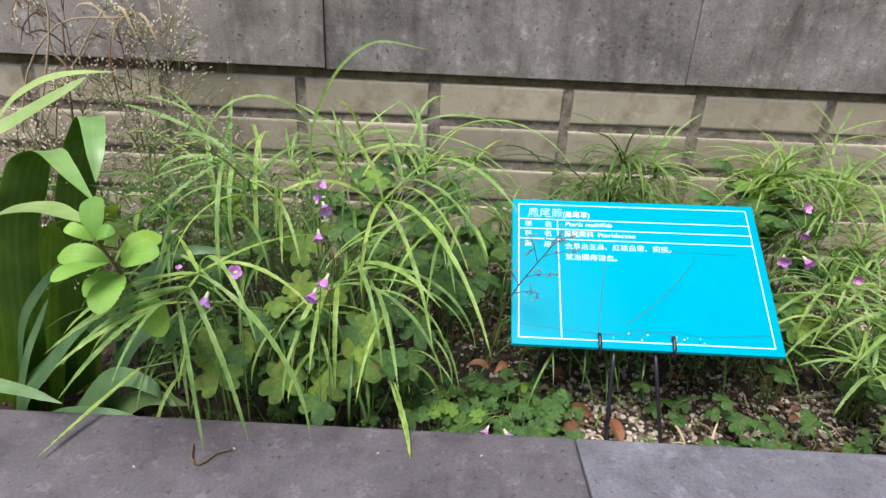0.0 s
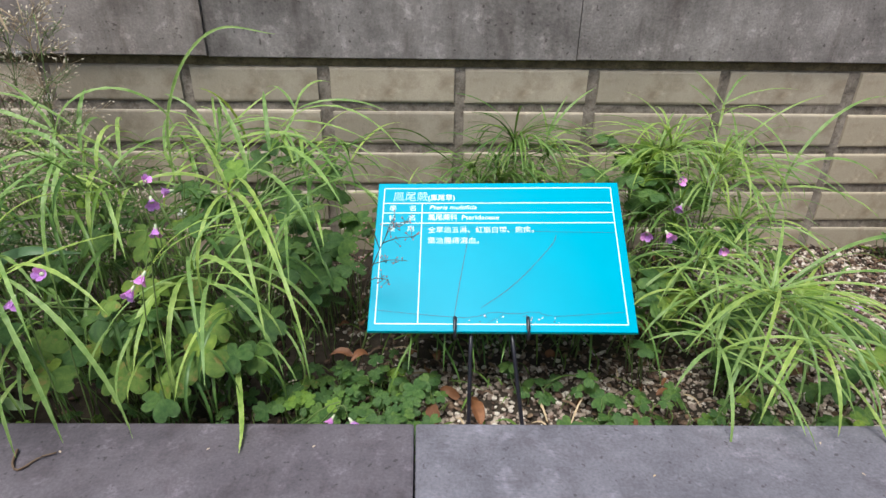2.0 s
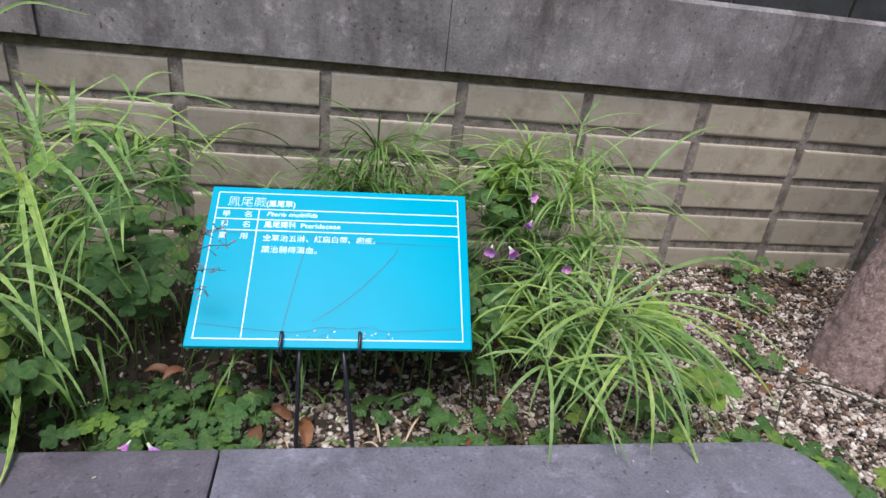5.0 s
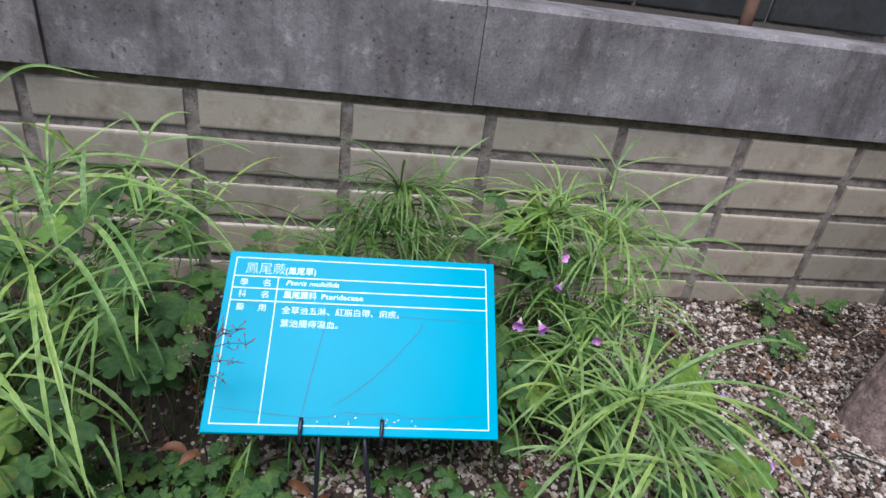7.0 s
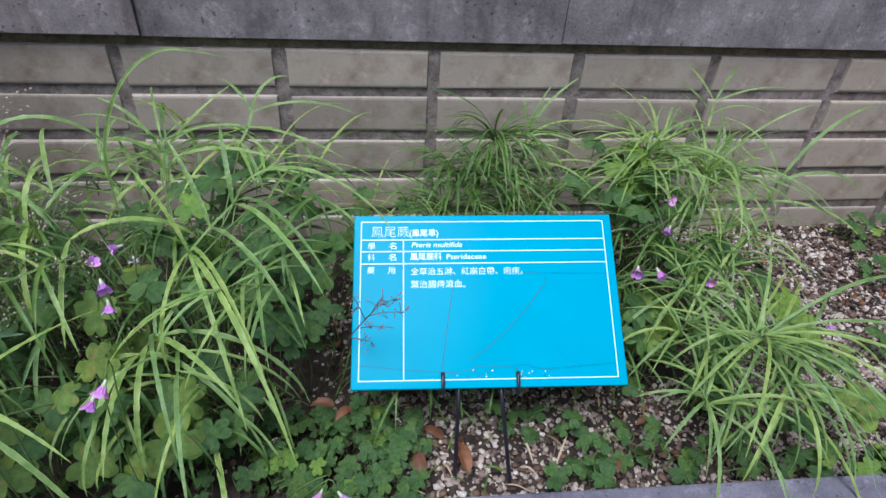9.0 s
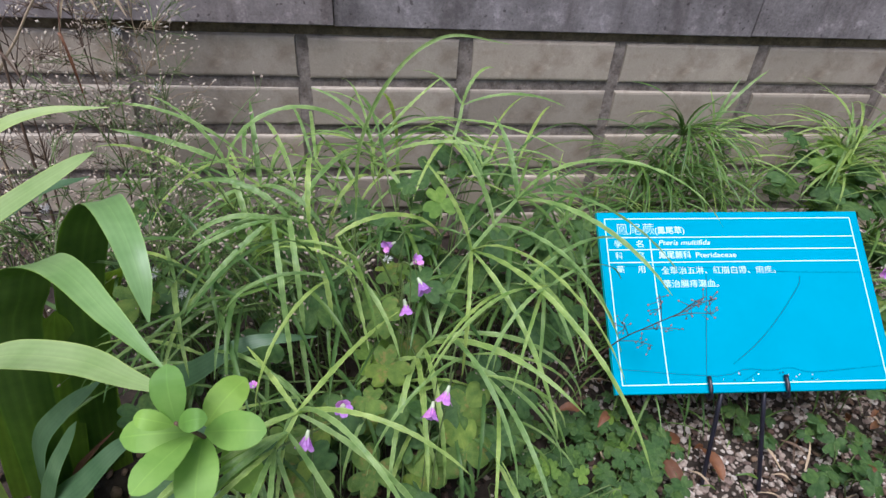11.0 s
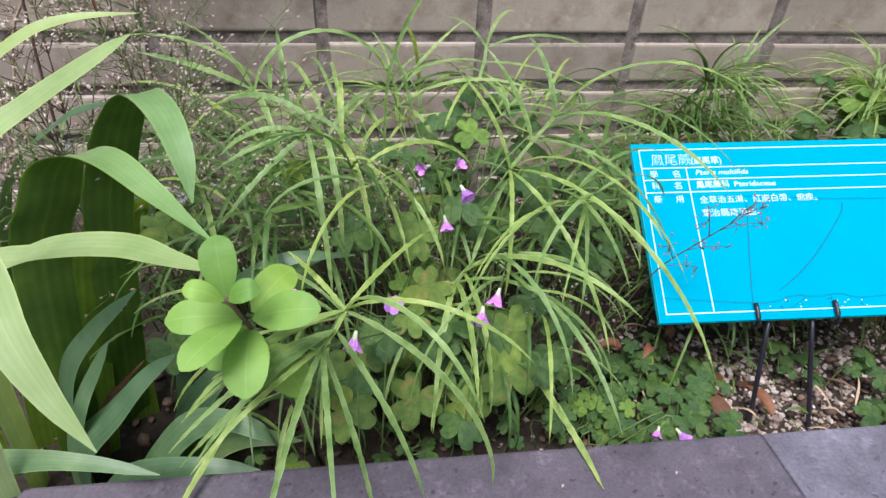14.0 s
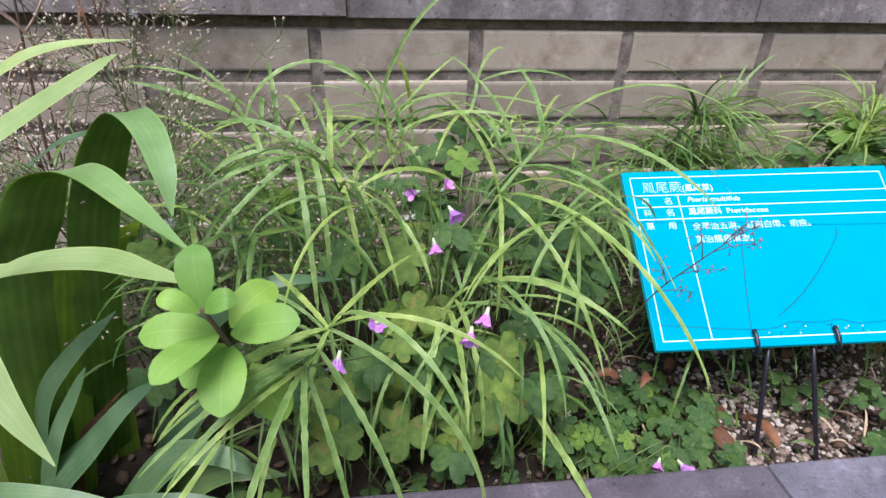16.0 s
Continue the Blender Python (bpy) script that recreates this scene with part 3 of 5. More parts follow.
def shaped_frond(fern, root, nodes, pinnae, width, mat, rng):
    """One frond by its nodes and, for each pinna, its node, azimuth, elevation, bend and length."""
    root, first = Vector(root), Vector(nodes[0])
    ob = part("frond", tube([root, root.lerp(first, 0.5) + UP * 0.03, first], 0.0014, 0.001, 9, 5), STEM, fern)
    part("rachis", blade(nodes, width * 0.75, (1,) * 9, 9, fold=0.1), mat, ob)
    for k, az, el, bend, ln in pinnae:
        part("pinna", blade(arc(nodes[k], az, el, bend, ln, 10), width * rng.uniform(0.74, 0.98), LINEAR, 48, (0, -0.35, 1), 0.4, 0.12, rng.uniform(-0.6, 0.6), rng), mat, ob)
    return ob


def rosette(fern, root, node, count, lens, els, width, rng, mat, lean=0.0):
    """A young frond whose pinnae spread from nearly one place, like a tuft of ribbons."""
    root, node = Vector(root), Vector(node)
    ob = part("frond", tube([root, root.lerp(node, 0.6) + UP * 0.01, node], 0.0013, 0.0009, 8, 5), STEM, fern)
    spin = rng.uniform(0, 6.28)
    for k in range(int(count * 1.25)):
        a = spin + k * 2.4 + rng.gauss(0, 0.2)
        e = rng.uniform(*els)
        d = Vector((math.cos(a) * math.cos(e) + lean, math.sin(a) * math.cos(e), math.sin(e) * 1.3))
        pinna(ob, node - UP * rng.uniform(0, 0.025), d, rng.uniform(*lens) * (0.85 if d.x < -0.3 else 1), rng, mat, width, rng.uniform(0.9, 1.35))
    return ob


def leaflet_mesh(name, mat, size, seed, notch=0.27):
    """A heart-shaped wood-sorrel leaflet, folded at its midrib, hinge at the origin, along +x."""
    r = random.Random(seed)
    rows, cols = 7, 6
    verts, faces, uvs = [], [], []
    for i in range(rows):
        s = i / (rows - 1)
        for j in range(cols + 1):
            u = 2 * j / cols - 1
            half = 0.51 * math.sin(min(1, 0.04 + s * 1.02) ** 0.75 * math.pi * 0.60) ** 0.9
            x = s * (1 - 0.26 * abs(u) ** 2.6 * s) - notch * s ** 3 * max(0, 1 - abs(u) * 2.2)
            y = u * half
            z = 0.16 * abs(u) * half - 0.10 * s * s - 0.10 * abs(u) ** 3 * s + r.gauss(0, 0.006)
            verts.append((x * size, y * size, z * size))
            uvs.append((j / cols, s))
    m = cols + 1
    for i in range(rows - 1):
        faces += [[i * m + j, (i + 1) * m + j, (i + 1) * m + j + 1, i * m + j + 1] for j in range(cols)]
    return mesh_of(name, verts, faces, mat, uvs)


LEAFLETS = [leaflet_mesh("leaflet", m, 1.0, k) for k, m in enumerate((CLOVER, CLOVER, CLOVER, CLOVER_OLD, CLOVER_LIME))]


def clover_leaf(plant, root, top, size, rng, old=0.12, face=None, lime=0.06):
    """Three leaflets on a thin stalk."""
    root, top = Vector(root), Vector(top)
    mid = (root + top) / 2 + Vector((rng.gauss(0, 0.008), rng.gauss(0, 0.008), 0.01))
    leaf = part("leaf", tube([root, mid, top], 0.0009, 0.0007, 6, 4), STEM, plant)
    n = (Vector(face) if face else Vector((rng.gauss(0, 0.28), rng.gauss(-0.25, 0.25), 1))).normalized()
    x = n.orthogonal().normalized()
    spin = rng.uniform(0, 6.28)
    me = LEAFLETS[3] if rng.random() < old else LEAFLETS[4] if rng.random() < lime else rng.choice(LEAFLETS[:3])
    for k in range(3):
        a = spin + k * 2.0944 + rng.gauss(0, 0.07)
        d = Matrix.Rotation(a, 3, n) @ x
        d = (d + n * rng.gauss(-0.10, 0.13)).normalized()
        w = n.cross(d).normalized()
        m = Matrix((d, w, d.cross(w))).transposed().to_4x4()
        k2 = size * rng.uniform(0.88, 1.1)
        placed("leaflet", me, Matrix.Translation(top) @ m @ Matrix.Diagonal((k2, k2, k2, 1)), leaf)
    return leaf


PETALS = [mesh_of("petal", *(lambda g: (g[0], g[1], PETAL, g[2]))(blade([(0, 0.0012, 0), (0.0025, 0.0016, 0), (0.0065, 0.0034, 0), (0.0105, 0.0075, 0)], 0.0072, (0.3, 0.4, 0.55, 0.7, 0.85, 1.0, 1.0, 0.95, 0.6), 9, (0, -1, 0), 0.12)))]
TUBES = mesh_of("flower_tube", *tube([(-0.004, 0, 0), (0, 0, 0), (0.005, 0, 0)], 0.0012, 0.0024, 5, 7), CALYX)


def flower(plant, at, aim, root, rng, size=1.0):
    """A five-petalled funnel on a thin stalk, pointing along aim."""
    at, aim = Vector(at), Vector(aim).normalized()
    size *= 0.84
    neck = at - aim * 0.005 * size
    root = Vector(root)
    ob = part("flower", tube([root, root + (neck - root) * 0.6 + UP * 0.02, neck - aim * 0.012 + UP * 0.004, neck], 0.0008, 0.0006, 9, 4), STEM, plant, "pink funnel flower on a thin stalk")
    y = aim.orthogonal().normalized()
    m = Matrix((aim, y, aim.cross(y))).transposed().to_4x4()
    spin = rng.uniform(0, 6.28)
    z = Matrix.Diagonal((size, size, size, 1))
    placed("flower_tube", TUBES, Matrix.Translation(at) @ m @ z, ob)
    for k in range(5):
        placed("petal", PETALS[0], Matrix.Translation(at) @ m @ Matrix.Rotation(spin + k * 1.2566, 4, "X") @ z, ob)


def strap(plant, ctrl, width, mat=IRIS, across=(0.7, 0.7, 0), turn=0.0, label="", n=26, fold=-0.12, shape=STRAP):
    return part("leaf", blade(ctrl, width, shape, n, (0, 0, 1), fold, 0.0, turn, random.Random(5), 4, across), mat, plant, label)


def shifted(geo, d):
    """The same sheet moved along its own normals, to give a leaf its two sides."""
    verts, faces, uvs = geo
    ns = [Vector() for _ in verts]
    for f in faces:
        n = (Vector(verts[f[1]]) - Vector(verts[f[0]])).cross(Vector(verts[f[3]]) - Vector(verts[f[0]]))
        for i in f:
            ns[i] += n
    return [Vector(v) + n.normalized() * d for v, n in zip(verts, ns)], faces, uvs


def two_sided(plant, ctrl, width, across=(0.85, 0.5, 0)):
    """A bent sword leaf, deep green on the inner side and waxy on the outer."""
    geo = blade(ctrl, width, TAPER, 30, (0, 0, 1), -0.12, 0.0, 0.0, random.Random(5), 4, across)
    f = geo[1][0]
    n = (Vector(geo[0][f[1]]) - Vector(geo[0][f[0]])).cross(Vector(geo[0][f[3]]) - Vector(geo[0][f[0]]))
    inner = 0.0003 if n.y < 0 else -0.0003
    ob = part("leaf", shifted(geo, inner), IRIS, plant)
    part("outer_side", shifted(geo, -inner), IRIS_OUTER, ob, "pale waxy outer side")
    return ob


def bud_geo(c, d, ln, r):
    """A tiny spindle."""
    d = d.normalized()
    s = d.orthogonal().normalized()
    q = d.cross(s)
    v = [c] + [c + d * ln * 0.45 + r * (s * math.cos(a) + q * math.sin(a)) for a in (0, 1.57, 3.14, 4.71)] + [c + d * ln]
    return v, [[0, 2, 1], [0, 3, 2], [0, 4, 3], [0, 1, 4], [5, 1, 2], [5, 2, 3], [5, 3, 4], [5, 4, 1]]


def weed(name, root, top, rng, branches, spread, label, bud=BUD, stem=STEM, buds=6, bl=0.005, br=0.0011, fluff=0):
    """A thin branching weed stalk with many tiny seed heads."""
    root, top = Vector(root), Vector(top)
    w = thing(name, root, label, "weed", "wispy weeds")
    mid = root.lerp(top, 0.5) + Vector((rng.gauss(0, 0.02), rng.gauss(0, 0.02), 0))
    main = smooth_line([root, mid, top], 20)
    stems, heads = [tube([root, mid, top], 0.0014, 0.0006, 10, 4)], []
    for k in range(branches):
        p = main[rng.randint(7, 19)]
        d = Vector((rng.gauss(0, 1), rng.gauss(0, 0.8), rng.uniform(0.1, 1.3))).normalized()
        ln = spread * rng.uniform(0.4, 1.1)
        tip = p + d * ln
        stems.append(tube([p, p + d * ln * 0.5 + UP * 0.01, tip], 0.0007, 0.0004, 5, 3))
        for _ in range(buds):
            q = p.lerp(tip, rng.uniform(0.45, 1.0))
            e = (d + Vector((rng.gauss(0, 0.7), rng.gauss(0, 0.7), rng.gauss(0.2, 0.6)))).normalized()
            l2 = rng.uniform(0.008, 0.028)
            stems.append(tube([q, q + e * l2 * 0.6, q + e * l2], 0.0004, 0.0003, 3, 3))
            heads.append(bud_geo(q + e * l2, e, bl * rng.uniform(0.6, 1.3), br * rng.uniform(0.7, 1.3)))
    part("stalk", join(*stems), stem, w)
    tagged(part("seed_spray", join(*heads), bud, w), kind="stuff")
    for _ in range(fluff):
        c = main[rng.randint(10, 19)] + Vector((rng.gauss(0, spread * 0.5), rng.gauss(0, spread * 0.4), rng.gauss(0, spread * 0.4)))
        hairs = [bud_geo(c, Vector((rng.gauss(0, 1), rng.gauss(0, 1), rng.gauss(0, 1))), 0.008, 0.0003) for _ in range(40)]
        tagged(part("seed_fluff", join(*hairs), FLUFF, w), "white fluffy seed head", kind="stuff")
    return w


# ---- ferns ----
rngf = random.Random(11)
fern = thing("spider_brake_fern", (-0.60, 0.60, 0.25), "large spider brake fern with long lime-green ribbon fronds", "fern")


def crown():
    return (-0.60 + rngf.gauss(0, 0.045), 0.60 + rngf.gauss(0, 0.045), 0.245)


# the large fronds, each by its nodes and pinnae
shaped_frond(fern, crown(), ((-0.553, 0.578, 0.533), (-0.530, 0.591, 0.555), (-0.506, 0.605, 0.575)), (
    (2, 104, 70, 60, 0.095), (2, -29, 66, 117, 0.226), (2, -55, 29, 62, 0.185), (2, -53, 43, 81, 0.195), (1, -50, 25, 92, 0.190), (1, 127, 67, 40, 0.105), (0, -60, 47, 100, 0.226),
    (0, 146, 75, 40, 0.105), (0, -100, 15, 120, 0.15), (0, -60, 24, 82, 0.278), (0, -66, -2, 62, 0.205)), 0.0056, FERN, rngf)
shaped_frond(fern, crown(), ((-0.609, 0.525, 0.439), (-0.601, 0.530, 0.447), (-0.593, 0.535, 0.452)), (
    (1, -45, 55, 84, 0.193), (0, -35, 40, 121, 0.214), (2, -69, 62, 139, 0.210), (0, -90, 36, 93, 0.150), (1, -84, 20, 110, 0.155), (0, -108, 27, 120, 0.135), (0, -162, 21, 74, 0.075),
    (2, -15, 37, 119, 0.213), (2, 63, 30, 40, 0.15), (2, 100, 40, 60, 0.11)), 0.0058, FERN, rngf)
shaped_frond(fern, crown(), ((-0.726, 0.388, 0.499), (-0.717, 0.396, 0.507), (-0.710, 0.405, 0.517)), (
    (2, -26, 41, 85, 0.149), (2, -50, 61, 131, 0.160), (2, 53, 13, 29, 0.139), (2, 126, 19, 20, 0.074), (1, -44, -40, 35, 0.157), (0, -63, -44, 36, 0.148), (0, -101, 18, 40, 0.145), (0, -139, -2, 30, 0.112), (0, -150, -6, 35, 0.118), (1, -158, 6, 48, 0.118),
    (1, -149, 4, 42, 0.130), (1, -143, 2, 48, 0.124), (2, -153, 12, 60, 0.128), (2, -26, -12, 78, 0.207), (0, -85, 28, 50, 0.145), (2, -164, -9, 20, 0.103)), 0.0049, FERN, rngf)
shaped_frond(fern, crown(), ((-0.688, 0.620, 0.523), (-0.711, 0.600, 0.554), (-0.727, 0.585, 0.570), (-0.740, 0.577, 0.575)), (
    (3, -170, 27, 74, 0.081), (3, -155, 3, 32, 0.094), (3, -141, -21, 20, 0.111), (3, -80, -10, 85, 0.165), (2, -80, 26, 141, 0.140), (1, -75, 14, 95, 0.120), (0, -76, 14, 60, 0.145),
    (2, 160, 54, 86, 0.106), (1, 90, 80, 120, 0.10), (0, 21, 30, 92, 0.148), (1, -157, 37, 69, 0.110)), 0.0064, FERN, rngf)
shaped_frond(fern, crown(), ((-0.727, 0.660, 0.534), (-0.765, 0.670, 0.555), (-0.798, 0.680, 0.576)), (
    (2, 157, 66, 56, 0.105), (2, -178, 32, 21, 0.109), (2, 16, 74, 150, 0.193), (2, -68, 5, 110, 0.135), (1, 100, 75, 60, 0.10), (1, -37, 25, 80, 0.094), (1, -149, 15, 54, 0.074), (0, 58, 36, 67, 0.143)), 0.0062, FERN, rngf)
shaped_frond(fern, crown(), ((-0.646, 0.800, 0.491), (-0.646, 0.810, 0.506), (-0.644, 0.820, 0.523)), (
    (2, 29, 46, 20, 0.135), (2, 160, 74, 68, 0.115), (1, -18, 42, 56, 0.180), (0, -8, 18, 44, 0.186), (1, -167, 84, 132, 0.129), (2, 18, 51, 121, 0.180), (0, -127, 40, 132, 0.129), (1, -58, 25, 101, 0.116)), 0.0056, FERN, rngf)
shaped_frond(fern, crown(), ((-0.538, 0.820, 0.539), (-0.529, 0.840, 0.554), (-0.524, 0.855, 0.568)), (
    (2, 46, 76, 102, 0.090), (2, 0, 26, 53, 0.149), (2, 130, 47, 70, 0.103), (1, -25, 8, 30, 0.150), (1, -164, 17, 49, 0.136), (0, -62, 11, 83, 0.093), (0, -120, 21, 70, 0.137)), 0.0056, FERN, rngf)
# more arching fronds all round the crown
for k in range(52):
    a = k * 2.4 + rngf.gauss(0, 0.25)
    r = 0.03 + 0.19 * math.sqrt(rngf.random())
    out = Vector((math.cos(a), 0.8 * math.sin(a), 0))
    node = Vector((-0.61, 0.65, 0.61 - 0.5 * r + rngf.choice((rngf.uniform(-0.05, 0.0), rngf.uniform(-0.16, -0.02))))) + out * r * 1.1
    if node.y > 0.86 or node.y < 0.54 or node.x > -0.47 or node.x < -0.80:
        continue
    frond(fern, crown(), node, out + UP * rngf.uniform(0.3, 1.0), rngf.choice((2, 3, 3)), rngf.uniform(0.11, 0.17), rngf, mat=rngf.choice((FERN, FERN, SHADED_FERN)), droop=rngf.uniform(0.8, 1.25), width=rngf.uniform(0.0046, 0.0058), spread=62)
for k in range(4):
    x = -0.80 + 0.08 * k
    node = Vector((x, rngf.uniform(0.48, 0.53), rngf.uniform(0.42, 0.48)))
    out = Vector((rngf.gauss(0, 0.5) + (x + 0.66) * 2.5, rngf.uniform(-1, 0.1), rngf.uniform(0, 0.5)))
    frond(fern, crown(), node, out, 2, rngf.uniform(0.10, 0.15), rngf, droop=rngf.uniform(1.0, 1.4), width=rngf.uniform(0.0044, 0.0052), spread=60)
# fronds in the heart of the fern, their green darkened to stand for shade
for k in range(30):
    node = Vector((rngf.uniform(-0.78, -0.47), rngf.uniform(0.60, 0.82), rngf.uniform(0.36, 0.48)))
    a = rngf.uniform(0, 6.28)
    frond(fern, crown(), node, (math.cos(a), math.sin(a), rngf.uniform(0.1, 0.8)), rngf.choice((1, 2, 2)), rngf.uniform(0.09, 0.15), rngf, SHADED_FERN, rngf.uniform(0.0042, 0.0056), rngf.uniform(0.8, 1.3), 60)
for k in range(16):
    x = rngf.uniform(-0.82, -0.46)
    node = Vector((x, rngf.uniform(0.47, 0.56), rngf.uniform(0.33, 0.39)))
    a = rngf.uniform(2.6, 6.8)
    frond(fern, (x * 0.7 - 0.18, 0.57, 0.25), node, (math.cos(a), math.sin(a), rngf.uniform(0.2, 0.7)), 1, rngf.uniform(0.06, 0.12), rngf, SHADED_FERN, rngf.uniform(0.0035, 0.005), rngf.uniform(1.0, 1.5), 60)
# ribbons drooping straight down, most in the green that has shade put in
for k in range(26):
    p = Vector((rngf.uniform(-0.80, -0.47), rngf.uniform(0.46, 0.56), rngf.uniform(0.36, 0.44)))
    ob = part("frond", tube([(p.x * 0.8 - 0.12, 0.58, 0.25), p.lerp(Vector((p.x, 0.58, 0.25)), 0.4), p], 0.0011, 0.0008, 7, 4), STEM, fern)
    pinna(ob, p, Vector((rngf.gauss(0, 0.6), -0.7, 0.0)), rngf.uniform(0.08, 0.14), rngf, rngf.choice((SHADED_FERN, FERN, SHADED_FERN)), 0.0045, 1.5)
hanging = part("frond", tube([(-0.57, 0.57, 0.25), (-0.556, 0.53, 0.32), (-0.541, 0.483, 0.365)], 0.0012, 0.001, 8, 5), STEM, fern)
part("pinna", blade([(-0.541, 0.483, 0.365), (-0.528, 0.445, 0.362), (-0.515, 0.405, 0.354), (-0.508, 0.378, 0.349), (-0.504, 0.352, 0.347)], 0.0062, LINEAR, 24, (0, -0.3, 1), 0.4, 0.12, 0.6, rngf), FERN, hanging, "drooping ribbon resting on the kerb")
lying = part("frond", tube([(-0.70, 0.55, 0.25), (-0.715, 0.50, 0.36), (-0.81, 0.446, 0.373)], 0.0012, 0.001, 8, 5), STEM, fern)
part("pinna", blade([(-0.81, 0.446, 0.373), (-0.841, 0.386, 0.356), (-0.857, 0.336, 0.35)], 0.0056, LINEAR, 24, (0, -0.3, 1), 0.4, 0.12, 0.5, rngf), FERN, lying, "long ribbon lying over the kerb")
# the tallest frond tip, arching over the coping
tall = part("frond", tube([crown(), (-0.668, 0.68, 0.42), (-0.668, 0.70, 0.50)], 0.0013, 0.001, 8, 5), STEM, fern)
part("pinna", blade(((-0.668, 0.70, 0.50), (-0.660, 0.70, 0.590), (-0.626, 0.70, 0.664), (-0.575, 0.70, 0.704), (-0.507, 0.70, 0.698)), 0.0040, LINEAR, 44, (0, -1, 0.4), 0.4, 0.1, rng=rngf), FERN, tall, "tall arching frond tip")

fern_r = thing("spider_brake_fern", (0.09, 0.54, 0.25), "grassy fern clump with narrow arching fronds beside gravel", "fern", "grassy fern clumps")
for node, n, lo, hi in (
    ((0.111, 0.518, 0.424), 16, 0.15, 0.22), ((0.100, 0.530, 0.425), 10, 0.12, 0.20), ((0.012, 0.455, 0.405), 12, 0.09, 0.15), ((0.057, 0.620, 0.432), 22, 0.10, 0.16), ((0.03, 0.56, 0.42), 12, 0.09, 0.14), ((0.06, 0.47, 0.385), 9, 0.10, 0.15), ((0.15, 0.50, 0.385), 10, 0.12, 0.18),
    ((0.120, 0.460, 0.395), 9, 0.12, 0.19), ((0.131, 0.650, 0.435), 12, 0.12, 0.19), ((0.060, 0.540, 0.400), 10, 0.10, 0.17), ((0.17, 0.56, 0.40), 10, 0.13, 0.2),
):
    rosette(fern_r, (0.09 + rngf.gauss(0, 0.015), 0.55 + rngf.gauss(0, 0.015), 0.25), node, n, (lo, hi), (-0.15, 0.5), 0.0047, rngf, GRASSY, 0.12)
shaped_frond(fern_r, (0.10, 0.55, 0.25), ((0.105, 0.523, 0.41), (0.11, 0.521, 0.422), (0.111, 0.520, 0.43)), (
    (2, 12, 46, 88, 0.30), (2, -12, 38, 80, 0.25), (2, -28, 35, 85, 0.25), (2, -45, 30, 85, 0.235), (1, -60, 30, 90, 0.22), (1, -78, 28, 95, 0.20), (1, -150, 30, 75, 0.18), (2, -125, 35, 80, 0.2), (0, 60, 55, 60, 0.16)), 0.0048, GRASSY, rngf)
shaped_frond(fern_r, (0.11, 0.53, 0.25), ((0.118, 0.475, 0.390), (0.120, 0.467, 0.398), (0.122, 0.460, 0.404)), (
    (2, -48, 20, 95, 0.135), (2, -70, 15, 85, 0.115), (2, -100, 20, 95, 0.13), (1, -135, 25, 90, 0.15), (1, -20, 25, 85, 0.16), (2, -30, 10, 75, 0.15)), 0.0048, GRASSY, rngf)

fern_b = thing("spider_brake_fern", (0.12, 0.80, 0.25), "grassy fern clump growing close to the wall", "fern", "grassy fern clumps")
shaped_frond(fern_b, (0.16, 0.72, 0.25), ((0.211, 0.720, 0.436), (0.227, 0.740, 0.481), (0.237, 0.750, 0.509)), (
    (2, 19, 67, 74, 0.209), (2, -4, 32, 79, 0.154), (2, 130, 69, 77, 0.139), (1, 154, 71, 47, 0.115), (1, -28, 20, 63, 0.146), (1, -154, 38, 69, 0.156), (0, -44, 20, 85, 0.095), (0, -142, 38, 99, 0.159)), 0.0056, GRASSY, rngf)
shaped_frond(fern_b, (0.16, 0.86, 0.25), ((0.176, 0.870, 0.542), (0.181, 0.880, 0.558), (0.183, 0.885, 0.575)), (
    (2, 148, 52, 20, 0.078), (2, 45, 51, 61, 0.110), (2, -4, 34, 42, 0.123), (1, 174, 48, 20, 0.083), (1, -23, 47, 111, 0.129), (0, -154, 35, 82, 0.158), (0, -50, 0, 72, 0.109)), 0.0050, GRASSY, rngf)
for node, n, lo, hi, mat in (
    ((0.152, 0.800, 0.500), 22, 0.14, 0.22, GRASSY), ((0.093, 0.850, 0.515), 18, 0.13, 0.19, GRASSY), ((0.035, 0.80, 0.495), 14, 0.11, 0.17, GRASSY), ((0.065, 0.835, 0.51), 14, 0.12, 0.18, GRASSY), ((0.120, 0.760, 0.480), 14, 0.12, 0.18, GRASSY), ((0.04, 0.83, 0.47), 12, 0.12, 0.17, SHADED_FERN),
    ((0.20, 0.83, 0.48), 12, 0.11, 0.17, GRASSY), ((0.06, 0.72, 0.44), 12, 0.12, 0.17, SHADED_FERN), ((0.16, 0.72, 0.44), 12, 0.10, 0.16, GRASSY), ((0.02, 0.76, 0.43), 12, 0.09, 0.14, SHADED_FERN), ((0.10, 0.68, 0.42), 10, 0.09, 0.14, SHADED_FERN),
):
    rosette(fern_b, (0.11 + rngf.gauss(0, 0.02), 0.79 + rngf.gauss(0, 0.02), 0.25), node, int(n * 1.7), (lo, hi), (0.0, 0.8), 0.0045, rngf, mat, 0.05)

